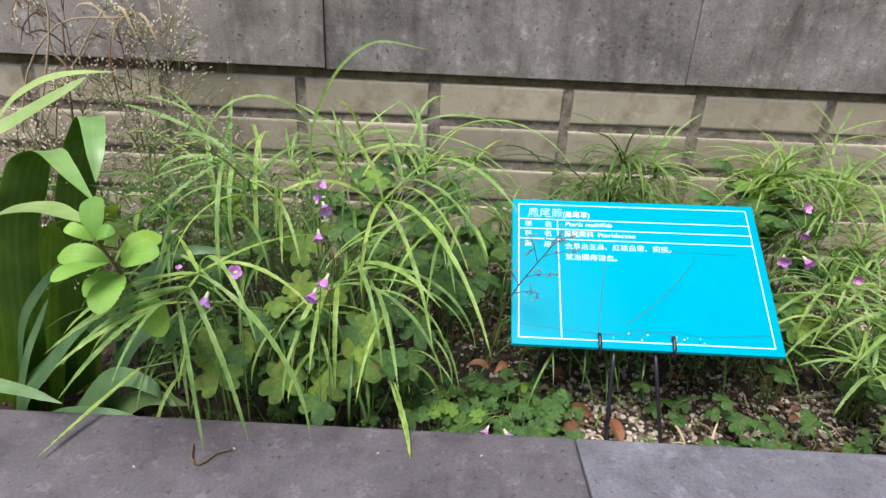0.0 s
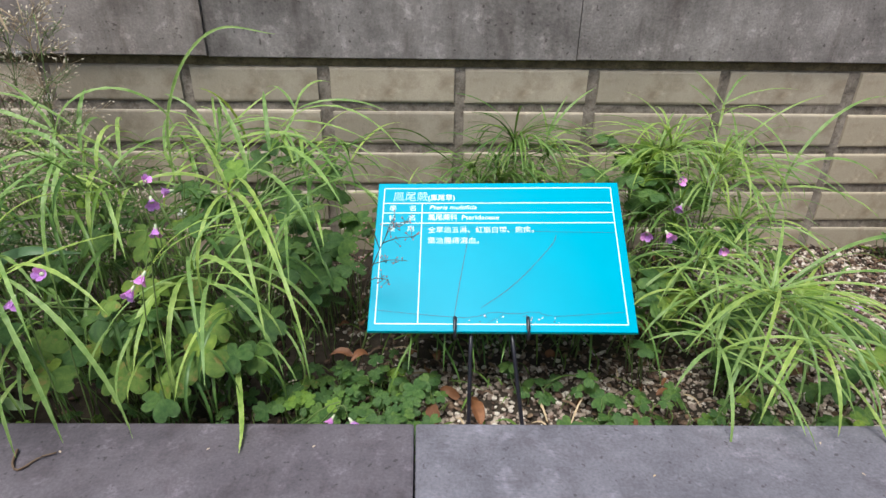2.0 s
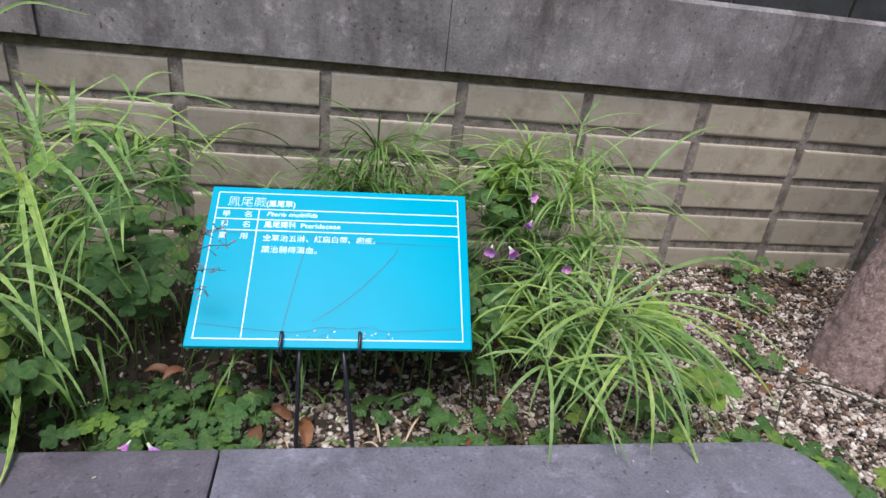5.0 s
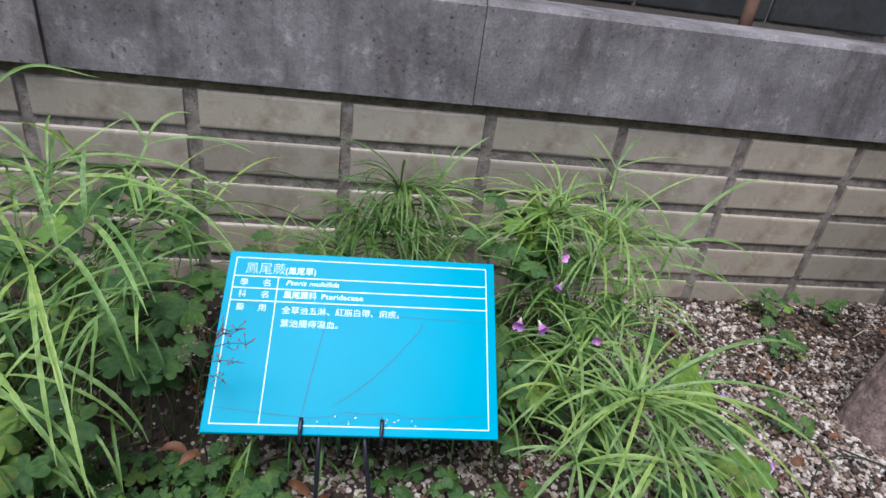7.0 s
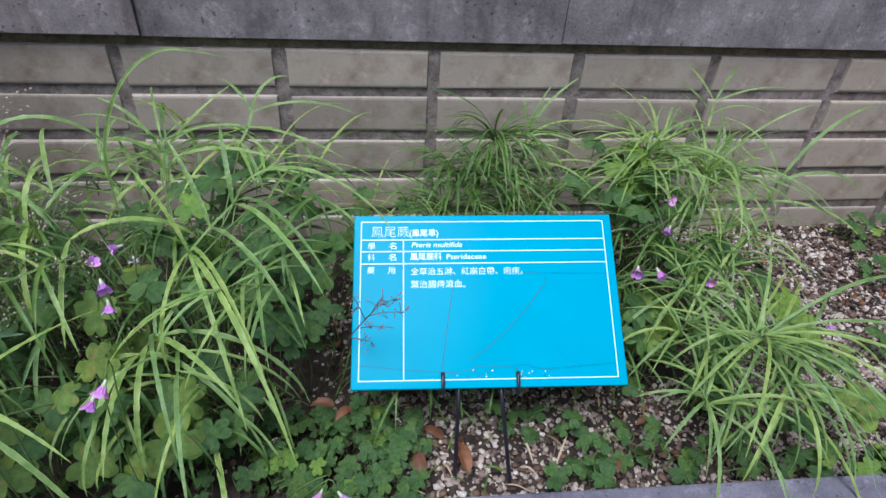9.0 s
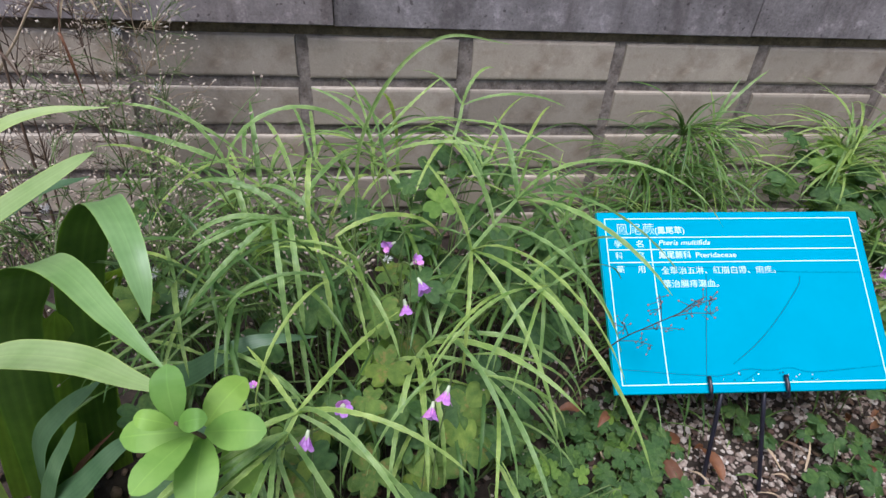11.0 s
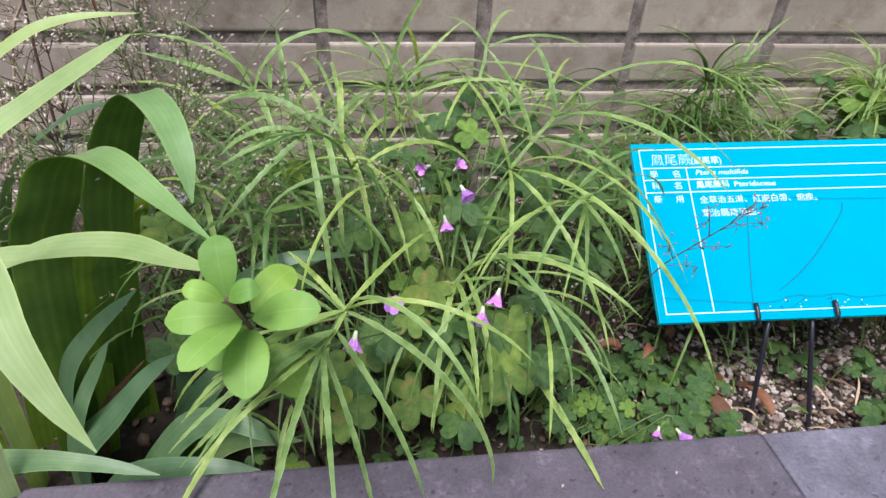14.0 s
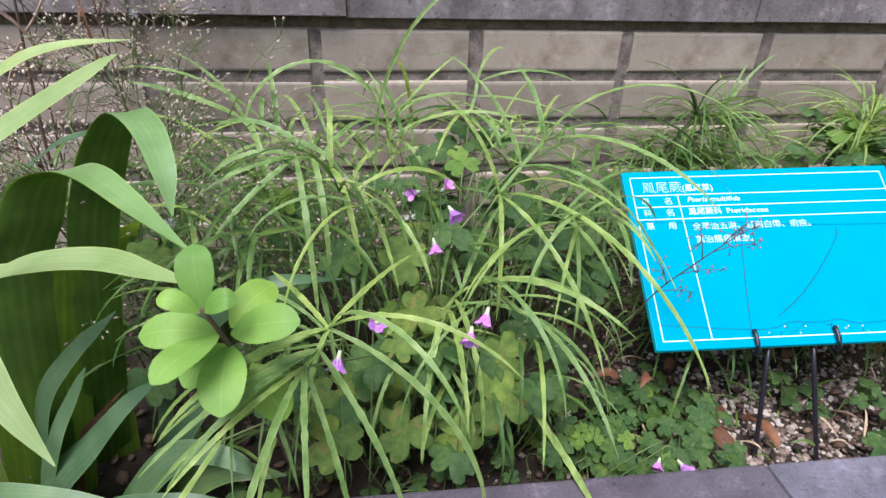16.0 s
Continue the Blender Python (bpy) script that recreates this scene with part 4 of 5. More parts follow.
fern_t = thing("spider_brake_fern", (-0.15, 0.90, 0.25), "small grassy fern tuft against the tiled wall", "fern", "grassy fern clumps")
# most of the tuft takes the fern green darkened for shade
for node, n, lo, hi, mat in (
    ((-0.163, 0.905, 0.515), 24, 0.10, 0.17, SHADED_FERN), ((-0.150, 0.900, 0.500), 10, 0.10, 0.15, GRASSY), ((-0.186, 0.870, 0.450), 20, 0.11, 0.18, SHADED_FERN), ((-0.134, 0.880, 0.460), 14, 0.10, 0.16, GRASSY),
    ((-0.222, 0.880, 0.445), 18, 0.11, 0.17, SHADED_FERN), ((-0.10, 0.91, 0.495), 7, 0.07, 0.11, SHADED_FERN), ((-0.09, 0.86, 0.43), 14, 0.10, 0.15, SHADED_FERN), ((-0.25, 0.84, 0.42), 14, 0.10, 0.16, SHADED_FERN),
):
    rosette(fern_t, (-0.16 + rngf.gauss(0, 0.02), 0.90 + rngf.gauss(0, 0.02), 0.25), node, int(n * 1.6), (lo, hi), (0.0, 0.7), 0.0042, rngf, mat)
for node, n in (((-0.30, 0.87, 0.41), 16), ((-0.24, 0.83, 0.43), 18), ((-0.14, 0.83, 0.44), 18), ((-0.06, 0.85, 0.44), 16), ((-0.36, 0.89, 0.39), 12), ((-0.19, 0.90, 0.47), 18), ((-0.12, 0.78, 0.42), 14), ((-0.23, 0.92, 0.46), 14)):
    rosette(fern_t, (-0.17 + rngf.gauss(0, 0.05), 0.88 + rngf.gauss(0, 0.02), 0.25), node, n, (0.10, 0.17), (0.0, 0.7), 0.0040, rngf, SHADED_FERN if n % 4 else GRASSY)
shaped_frond(fern_t, (-0.12, 0.92, 0.25), ((-0.102, 0.925, 0.48), (-0.101, 0.928, 0.495), (-0.100, 0.930, 0.505)), (
    (2, 20, 62, 40, 0.125), (2, 35, 72, 30, 0.085), (1, 8, 40, 70, 0.13), (1, -10, 25, 80, 0.12), (2, 120, 80, 30, 0.06)), 0.0052, GRASSY, rngf)

# undergrowth wholly in the fern green with shade put into its colour
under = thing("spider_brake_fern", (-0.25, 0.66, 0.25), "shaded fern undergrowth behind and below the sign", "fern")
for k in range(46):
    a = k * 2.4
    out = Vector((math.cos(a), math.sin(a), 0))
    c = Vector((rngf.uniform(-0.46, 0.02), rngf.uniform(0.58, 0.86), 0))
    frond(under, c + UP * 0.25, c + out * rngf.uniform(0.01, 0.06) + UP * rngf.uniform(0.31, 0.40), out + UP * rngf.uniform(0.1, 0.6), rngf.choice((1, 2)), rngf.uniform(0.10, 0.17), rngf, SHADED_FERN, 0.0050, rngf.uniform(0.9, 1.3), 40, 0.022)
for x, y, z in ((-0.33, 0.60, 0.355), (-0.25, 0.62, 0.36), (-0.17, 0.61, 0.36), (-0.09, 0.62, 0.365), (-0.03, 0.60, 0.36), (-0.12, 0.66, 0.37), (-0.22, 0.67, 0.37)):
    rosette(under, (x, y + 0.03, 0.25), (x, y, z), 12, (0.09, 0.15), (-0.1, 0.5), 0.0044, rngf, SHADED_FERN)
# dark fronds added to darken the gap between iris and fern
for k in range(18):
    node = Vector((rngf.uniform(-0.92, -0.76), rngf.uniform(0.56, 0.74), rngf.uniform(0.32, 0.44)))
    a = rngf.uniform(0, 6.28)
    frond(under, (node.x, node.y + 0.02, 0.25), node, (math.cos(a), math.sin(a), rngf.uniform(0.2, 0.7)), rngf.choice((1, 2)), rngf.uniform(0.08, 0.13), rngf, SHADED_FERN, 0.0048, rngf.uniform(0.9, 1.3), 50, 0.022)

# small shade-coloured fronds added for the dark mass of weeds behind the iris
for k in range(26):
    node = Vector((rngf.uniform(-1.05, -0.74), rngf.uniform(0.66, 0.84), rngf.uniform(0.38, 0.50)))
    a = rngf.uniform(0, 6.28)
    frond(under, (node.x, node.y + 0.02, 0.25), node, (math.cos(a), math.sin(a), rngf.uniform(0.3, 0.9)), rngf.choice((2, 3)), rngf.uniform(0.03, 0.07), rngf, SHADED_FERN, 0.0045, rngf.uniform(0.7, 1.2), 55, 0.018)

# ---- wood sorrel ----
rngo = random.Random(21)
PATCHES = (
    ((-0.62, 0.48), (0.12, 0.04), (0.33, 0.40), 7, 0.028, 0.4),
    ((-0.72, 0.47), (0.10, 0.04), (0.32, 0.40), 4, 0.026, 0.15),
    ((-0.66, 0.62), (0.12, 0.08), (0.40, 0.50), 10, 0.027, 0.1),
    ((-0.70, 0.53), (0.12, 0.07), (0.36, 0.46), 6, 0.026, 0.1),
    ((-0.52, 0.64), (0.10, 0.09), (0.38, 0.47), 11, 0.027, 0.08),
    ((-0.45, 0.74), (0.07, 0.07), (0.38, 0.47), 18, 0.028, 0.0),
    ((-0.58, 0.74), (0.12, 0.08), (0.42, 0.53), 20, 0.026, 0.0),
    ((-0.46, 0.64), (0.05, 0.06), (0.36, 0.44), 6, 0.026, 0.1),
    ((-0.80, 0.68), (0.14, 0.12), (0.38, 0.50), 18, 0.024, 0.1),
    ((0.03, 0.80), (0.07, 0.06), (0.43, 0.51), 14, 0.026, 0.0),
    ((0.14, 0.68), (0.07, 0.06), (0.38, 0.44), 11, 0.027, 0.1),
    ((0.00, 0.58), (0.06, 0.05), (0.32, 0.40), 12, 0.026, 0.1),
    ((0.13, 0.47), (0.10, 0.04), (0.28, 0.33), 7, 0.021, 0.12),
    ((0.12, 0.56), (0.08, 0.07), (0.30, 0.38), 12, 0.026, 0.2),
    ((-0.84, 0.60), (0.09, 0.08), (0.30, 0.38), 10, 0.022, 0.1),
    ((-0.83, 0.66), (0.08, 0.07), (0.34, 0.44), 12, 0.024, 0.0),
    ((0.10, 0.76), (0.08, 0.07), (0.40, 0.49), 12, 0.028, 0.05),
    ((-0.06, 0.72), (0.06, 0.08), (0.34, 0.43), 12, 0.026, 0.05),
    ((0.22, 0.52), (0.05, 0.06), (0.30, 0.37), 8, 0.030, 0.2),
    ((-0.36, 0.80), (0.06, 0.08), (0.34, 0.45), 10, 0.026, 0.0),
)
plants = []
for (cx, cy), (rx, ry), (z0, z1), count, size, old in PATCHES:
    p = thing("wood_sorrel", (cx, cy, soil_height(cx, cy)), "pink wood sorrel with heart-shaped trefoil leaves", "wood sorrel", "wood sorrel plants")
    plants.append(p)
    for k in range(count):
        x, y = cx + rngo.uniform(-rx, rx), cy + rngo.uniform(-ry, ry)
        bx, by = cx + (x - cx) * 0.5, cy + (y - cy) * 0.5
        clover_leaf(p, (bx, by, soil_height(bx, by)), (x, y, rngo.uniform(z0, z1)), size * rngo.uniform(0.7, 1.15), rngo, old)
for i, at, size in ((5, (0.013, 0.800, 0.505), 0.031), (5, (-0.045, 0.80, 0.485), 0.028), (5, (-0.02, 0.84, 0.53), 0.024), (6, (0.138, 0.690, 0.430), 0.030), (5, (0.05, 0.82, 0.515), 0.026), (6, (0.10, 0.66, 0.40), 0.026)):
    clover_leaf(plants[i], (at[0] * 0.8, at[1], 0.27), at, size, rngo, 0.0, (0.05, -0.35, 1), 0.45)
for at, size in (((-0.567, 0.450, 0.386), 0.034), ((-0.605, 0.445, 0.356), 0.028), ((-0.655, 0.452, 0.360), 0.028), ((-0.560, 0.480, 0.415), 0.026), ((-0.735, 0.455, 0.40), 0.027), ((-0.645, 0.54, 0.485), 0.028), ((-0.640, 0.50, 0.455), 0.024)):
    clover_leaf(plants[0], (at[0], at[1] + 0.02, 0.27), at, size, rngo, 1.0, (rngo.gauss(0, 0.15), -0.75, 0.65))
for at, size in (((-0.704, 0.546, 0.489), 0.027), ((-0.571, 0.480, 0.413), 0.029), ((-0.535, 0.505, 0.428), 0.027), ((-0.717, 0.425, 0.385), 0.028), ((-0.752, 0.425, 0.44), 0.027), ((-0.498, 0.66, 0.474), 0.028), ((-0.433, 0.66, 0.431), 0.026), ((-0.591, 0.465, 0.354), 0.028), ((-0.680, 0.475, 0.425), 0.026), ((-0.612, 0.435, 0.344), 0.026), ((-0.505, 0.50, 0.405), 0.027), ((-0.515, 0.475, 0.375), 0.026)):
    clover_leaf(plants[2], (at[0], at[1] + 0.03, 0.27), at, size, rngo, 0.15, (rngo.gauss(0, 0.2), -0.55, 0.85), 0.2)
for at, size in (((0.285, 0.675, 0.335), 0.036), ((0.293, 0.641, 0.322), 0.034), ((0.262, 0.655, 0.345), 0.032), ((0.25, 0.60, 0.34), 0.03)):
    clover_leaf(plants[10], (at[0] - 0.03, at[1], 0.265), at, size, rngo, 0.0, (0.1, -0.45, 1), 1.0)
low = thing("clover_carpet", (-0.42, 0.45, 0.25), "low carpet of small bright clover leaves on soil", "clover")
for k in range(215):
    x, y = (-0.405 + rngo.gauss(0, 0.06) if k < 165 else -0.66 + rngo.gauss(0, 0.10)), 0.462 + rngo.uniform(-0.07, 0.10)
    if x > -0.29:
        continue
    g = soil_height(x, y)
    clover_leaf(low, (x + rngo.gauss(0, 0.008), y + rngo.gauss(0, 0.008), g), (x, y, g + rngo.uniform(0.018, 0.062)), rngo.uniform(0.009, 0.017), rngo, 0.03)
for x, y, size in ((-0.461, 0.469, 0.012), (-0.476, 0.467, 0.009), (-0.469, 0.479, 0.010), (-0.43, 0.46, 0.011)):
    clover_leaf(low, (x, y + 0.01, 0.255), (x, y, 0.312), size, rngo, 0.0, (0, -0.3, 1), 1.0)
for (cx, cy, n) in ((-0.10, 0.45, 10), (-0.02, 0.47, 10), (0.05, 0.44, 10), (0.16, 0.43, 10), (0.26, 0.44, 9), (0.36, 0.42, 10), (0.62, 0.93, 10), (0.55, 0.80, 7), (0.78, 0.95, 10), (0.42, 0.62, 6), (0.66, 0.56, 8), (0.33, 0.36, 12), (-0.17, 0.52, 9)):
    p = thing("clover_seedling", (cx, cy, soil_height(cx, cy)), "small clover growing through the gravel", "clover", "small clovers in gravel")
    for k in range(n):
        x, y = cx + rngo.gauss(0, 0.03), cy + rngo.gauss(0, 0.022)
        g = soil_height(x, y)
        clover_leaf(p, (cx + (x - cx) * 0.6, cy + (y - cy) * 0.6, g), (x, y, g + rngo.uniform(0.02, 0.06)), rngo.uniform(0.010, 0.02), rngo, 0.05)

for (x, y, z), aim, i, size in (
    ((-0.611, 0.509, 0.552), (0.3, -0.6, -0.35), 2, 1.2),
    ((-0.617, 0.515, 0.568), (0.4, -0.2, 0.5), 2, 0.9),
    ((-0.622, 0.527, 0.511), (0.1, -0.5, -0.6), 2, 1.2),
    ((-0.630, 0.600, 0.527), (-0.7, -0.5, 0.0), 2, 1.1),
    ((-0.704, 0.401, 0.495), (-0.2, -0.5, -0.7), 1, 1.2),
    ((-0.677, 0.412, 0.515), (0.1, -0.8, 0.5), 1, 1.1),
    ((-0.594, 0.427, 0.506), (-0.3, -0.5, -0.6), 0, 1.2),
    ((-0.606, 0.423, 0.492), (-0.2, -0.6, -0.4), 0, 1.2),
    ((-0.750, 0.450, 0.495), (0, -0.2, 1), 1, 0.55),
    ((-0.027, 0.608, 0.468), (-0.3, -0.7, -0.2), 7, 1.3),
    ((-0.004, 0.600, 0.470), (0.2, -0.7, -0.3), 7, 1.3),
    ((0.056, 0.725, 0.495), (0.2, -0.6, 0.3), 6, 1.2),
    ((0.051, 0.690, 0.472), (-0.5, -0.5, -0.5), 6, 1.1),
    ((0.085, 0.616, 0.440), (-0.2, -0.7, -0.1), 6, 1.1),
    ((0.290, 0.60, 0.360), (0.1, -0.4, -0.6), 8, 1.0),
    ((0.330, 0.52, 0.300), (0.3, -0.4, 0.4), 8, 1.0),
    ((-0.402, 0.412, 0.331), (0.5, -0.5, -0.5), 0, 1.2),
    ((-0.422, 0.415, 0.333), (-0.4, -0.6, -0.4), 0, 1.0),
):
    p = plants[i]
    flower(p, (x, y, z), aim, (x * 0.7 + p.location.x * 0.3, y * 0.7 + p.location.y * 0.3, 0.27), rngo, size)

# ---- strap-leaved iris ----
iris = thing("iris", (-0.97, 0.50, 0.25), "iris with broad arching sword leaves, bent over", "iris")
two_sided(iris, [(-0.955, 0.54, 0.25), (-0.919, 0.555, 0.487), (-0.894, 0.550, 0.566), (-0.872, 0.540, 0.609), (-0.848, 0.515, 0.635), (-0.820, 0.470, 0.638), (-0.805, 0.440, 0.621), (-0.800, 0.423, 0.597)], 0.0400, across=(0.85, 0.5, 0))
two_sided(iris, [(-0.985, 0.49, 0.25), (-0.954, 0.505, 0.489), (-0.925, 0.500, 0.558), (-0.907, 0.495, 0.590), (-0.881, 0.478, 0.607), (-0.853, 0.452, 0.614), (-0.822, 0.420, 0.609), (-0.782, 0.385, 0.593)], 0.0420, across=(0.85, 0.5, 0))
strap(iris, [(-1.02, 0.47, 0.25), (-0.988, 0.465, 0.500), (-0.925, 0.445, 0.547), (-0.885, 0.430, 0.564), (-0.843, 0.412, 0.574), (-0.812, 0.396, 0.574), (-0.778, 0.382, 0.571)], 0.0260, IRIS_MID, across=(0.25, 1, 0.1))
strap(iris, [(-1.00, 0.40, 0.26), (-0.965, 0.395, 0.50), (-0.915, 0.380, 0.640), (-0.874, 0.335, 0.615), (-0.858, 0.310, 0.594), (-0.843, 0.295, 0.567), (-0.826, 0.283, 0.542)], 0.0225, IRIS_PALE, across=(0.9, 0.3, 0.3), label="pale yellow-green iris leaf")
strap(iris, [(-1.03, 0.47, 0.25), (-1.005, 0.493, 0.542), (-0.946, 0.493, 0.611), (-0.917, 0.504, 0.632), (-0.866, 0.515, 0.662), (-0.843, 0.515, 0.675)], 0.0174, IRIS_MID, across=(-0.4, 0.6, 0.5), label="pale iris leaf with a dry tip")
strap(iris, [(-1.06, 0.55, 0.25), (-1.048, 0.591, 0.531), (-0.995, 0.591, 0.617), (-0.956, 0.601, 0.650), (-0.919, 0.612, 0.662), (-0.866, 0.612, 0.666)], 0.0130, IRIS_MID, across=(-0.2, 0.7, 0.5))
strap(iris, [(-1.08, 0.60, 0.25), (-1.048, 0.645, 0.477), (-0.976, 0.645, 0.558), (-0.916, 0.645, 0.582)], 0.0217, IRIS_BLUE, across=(0.2, 1, 0.3))
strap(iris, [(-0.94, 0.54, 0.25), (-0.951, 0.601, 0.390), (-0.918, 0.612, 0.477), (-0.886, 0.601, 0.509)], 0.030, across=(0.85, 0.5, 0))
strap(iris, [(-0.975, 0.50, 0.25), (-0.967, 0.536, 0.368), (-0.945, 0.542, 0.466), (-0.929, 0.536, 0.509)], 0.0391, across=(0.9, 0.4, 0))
for k, (x, y, w) in enumerate(((-1.03, 0.52, 0.034), (-0.99, 0.57, 0.034), (-1.06, 0.48, 0.030))):
    lean = (0.05, 0.02, 0.01)[k]
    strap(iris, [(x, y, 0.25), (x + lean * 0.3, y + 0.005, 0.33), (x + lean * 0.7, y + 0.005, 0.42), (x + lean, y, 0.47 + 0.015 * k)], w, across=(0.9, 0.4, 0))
young = thing("iris", (-0.97, 0.43, 0.25), "young fan of bluish sword leaves by the kerb", "iris")
for ctrl, w in (
    ([(-0.975, 0.46, 0.25), (-0.992, 0.493, 0.292), (-0.958, 0.480, 0.395), (-0.918, 0.470, 0.452), (-0.868, 0.461, 0.501)], 0.0325),
    ([(-0.968, 0.44, 0.25), (-0.978, 0.471, 0.300), (-0.950, 0.468, 0.369), (-0.923, 0.466, 0.416), (-0.904, 0.464, 0.447)], 0.0260),
    ([(-0.965, 0.44, 0.25), (-0.964, 0.460, 0.312), (-0.922, 0.462, 0.362), (-0.886, 0.464, 0.403), (-0.857, 0.466, 0.426)], 0.0304),
    ([(-1.08, 0.43, 0.27), (-1.03, 0.425, 0.345), (-0.970, 0.412, 0.372), (-0.915, 0.402, 0.374), (-0.865, 0.392, 0.366)], 0.024),
    ([(-0.90, 0.52, 0.25), (-0.871, 0.536, 0.387), (-0.812, 0.504, 0.460), (-0.762, 0.504, 0.492), (-0.703, 0.515, 0.485)], 0.0260),
    ([(-0.90, 0.48, 0.25), (-0.869, 0.487, 0.325), (-0.826, 0.477, 0.390), (-0.782, 0.482, 0.412)], 0.0369),
    ([(-0.88, 0.47, 0.25), (-0.858, 0.466, 0.292), (-0.810, 0.449, 0.330), (-0.761, 0.444, 0.325)], 0.0325),
    ([(-0.95, 0.42, 0.26), (-0.918, 0.439, 0.298), (-0.853, 0.433, 0.316), (-0.799, 0.428, 0.309)], 0.0282),
    ([(-0.93, 0.46, 0.25), (-0.873, 0.460, 0.329), (-0.832, 0.449, 0.358), (-0.791, 0.433, 0.355), (-0.771, 0.428, 0.325)], 0.0282),
):
    strap(young, ctrl, w, IRIS_BLUE, across=(0.56, -0.68, -0.42), shape=TAPER)

# ---- leafy shoot over the kerb ----
shoot = thing("leafy_shoot", (-0.75, 0.47, 0.25), "young shoot with broad rounded light-green leaves", "shrub")
part("stem", tube([(-0.75, 0.47, 0.25), (-0.764, 0.445, 0.38), (-0.766, 0.400, 0.485), (-0.771, 0.378, 0.536), (-0.775, 0.363, 0.568)], 0.0022, 0.0013, 12, 6), TWIG, shoot, "brown stem")
for a, b, w, up in (
    ((-0.775, 0.364, 0.566), (-0.779, 0.384, 0.598), 0.024, (0.0, -0.9, 0.5)), ((-0.776, 0.363, 0.566), (-0.797, 0.362, 0.577), 0.014, (0.1, -0.6, 0.8)), ((-0.774, 0.363, 0.566), (-0.754, 0.359, 0.576), 0.016, (-0.1, -0.6, 0.8)),
    ((-0.772, 0.376, 0.541), (-0.816, 0.372, 0.545), 0.026, (-0.1, -0.55, 0.8)), ((-0.772, 0.374, 0.541), (-0.799, 0.333, 0.542), 0.026, (-0.2, -0.4, 0.9)), ((-0.766, 0.380, 0.541), (-0.742, 0.410, 0.552), 0.027, (0.1, -0.6, 0.8)),
    ((-0.766, 0.377, 0.539), (-0.722, 0.362, 0.556), 0.028, (0.15, -0.55, 0.8)), ((-0.770, 0.384, 0.525), (-0.769, 0.337, 0.510), 0.032, (0.0, -0.5, 0.85)), ((-0.772, 0.388, 0.522), (-0.795, 0.362, 0.512), 0.026, (-0.1, -0.6, 0.8)), ((-0.764, 0.405, 0.490), (-0.741, 0.378, 0.462), 0.031, (0.2, -0.7, 0.7)),
):
    a, b = Vector(a), Vector(b)
    lift = Vector((0, -0.003, 0.005))
    part("leaf", blade([a, a.lerp(b, 0.35) + lift, a.lerp(b, 0.7) + lift, b], w * 0.88, ROUND, 30, up, 0.06, 0.015, rng=random.Random(2), cols=4), SHOOT, shoot)

# ---- wispy weeds, dry stalks ----
rngd = random.Random(31)
for k in range(9):
    x, y = rngd.uniform(-1.08, -0.66), rngd.uniform(0.58, 0.88)
    top = (x + rngd.gauss(0, 0.04), y + rngd.gauss(-0.02, 0.03), rngd.uniform(0.50, 0.64))
    weed("wispy_weed", (x, y, soil_height(x, y)), top, rngd, 16, 0.09, "thin branching weed with tiny pale seed heads", bl=0.006, br=0.0014, fluff=1 if k % 2 == 0 else 0)
for k in range(6):
    x, y = rngd.uniform(-0.90, -0.62), rngd.uniform(0.54, 0.68)
    weed("wispy_weed", (x, y, soil_height(x, y)), (x + rngd.gauss(0, 0.03), y + rngd.gauss(-0.01, 0.02), rngd.uniform(0.50, 0.60)), rngd, 14, 0.07, "thin branching weed with tiny pale seed heads", bl=0.006, br=0.0015, fluff=1 if k % 4 == 0 else 0)
weed("tall_weed", (-0.945, 0.93, 0.255), (-0.930, 0.89, 0.735), rngd, 34, 0.075, "tall weed with feathery cream seed tips", PANICLE, STRAW, 11, 0.007, 0.0016, fluff=2)
weed("tall_weed", (-1.10, 0.86, 0.255), (-1.05, 0.84, 0.74), rngd, 30, 0.085, "tall dried weed with feathery cream tips", PANICLE, TWIG, 10, 0.007, 0.0015)
weed("dry_weed", (-1.15, 0.76, 0.25), (-1.07, 0.72, 0.60), rngd, 18, 0.09, "dried brown weed beside the iris", STRAW, TWIG, 6, 0.008, 0.0016)
weed("dry_weed", (-0.53, 0.5, 0.25), (-0.50, 0.52, 0.41), rngd, 12, 0.06, "thin weed with small pale seed heads", BUD, STEM, 5, 0.004, 0.0011)
for ctrl in ([(-1.14, 0.85, 0.26), (-1.10, 0.84, 0.55), (-1.03, 0.83, 0.66), (-0.98, 0.82, 0.72)], [(-1.2, 0.85, 0.26), (-1.15, 0.84, 0.56), (-1.07, 0.84, 0.69), (-0.96, 0.84, 0.71)], [(-1.12, 0.8, 0.26), (-1.11, 0.8, 0.5), (-1.05, 0.8, 0.7), (-1.06, 0.8, 0.78)]):
    d = thing("dry_stalk", ctrl[0], "bent dry straw-coloured stalk", "stalk", "dry stalks")
    part("stem", tube(ctrl, 0.002, 0.0011, 14, 5), STRAW, d)
    part("leaf", blade([ctrl[3], Vector(ctrl[3]) + Vector((0.03, -0.01, 0.005)), Vector(ctrl[3]) + Vector((0.05, -0.02, -0.03))], 0.006, LINEAR, 8), STRAW, d)

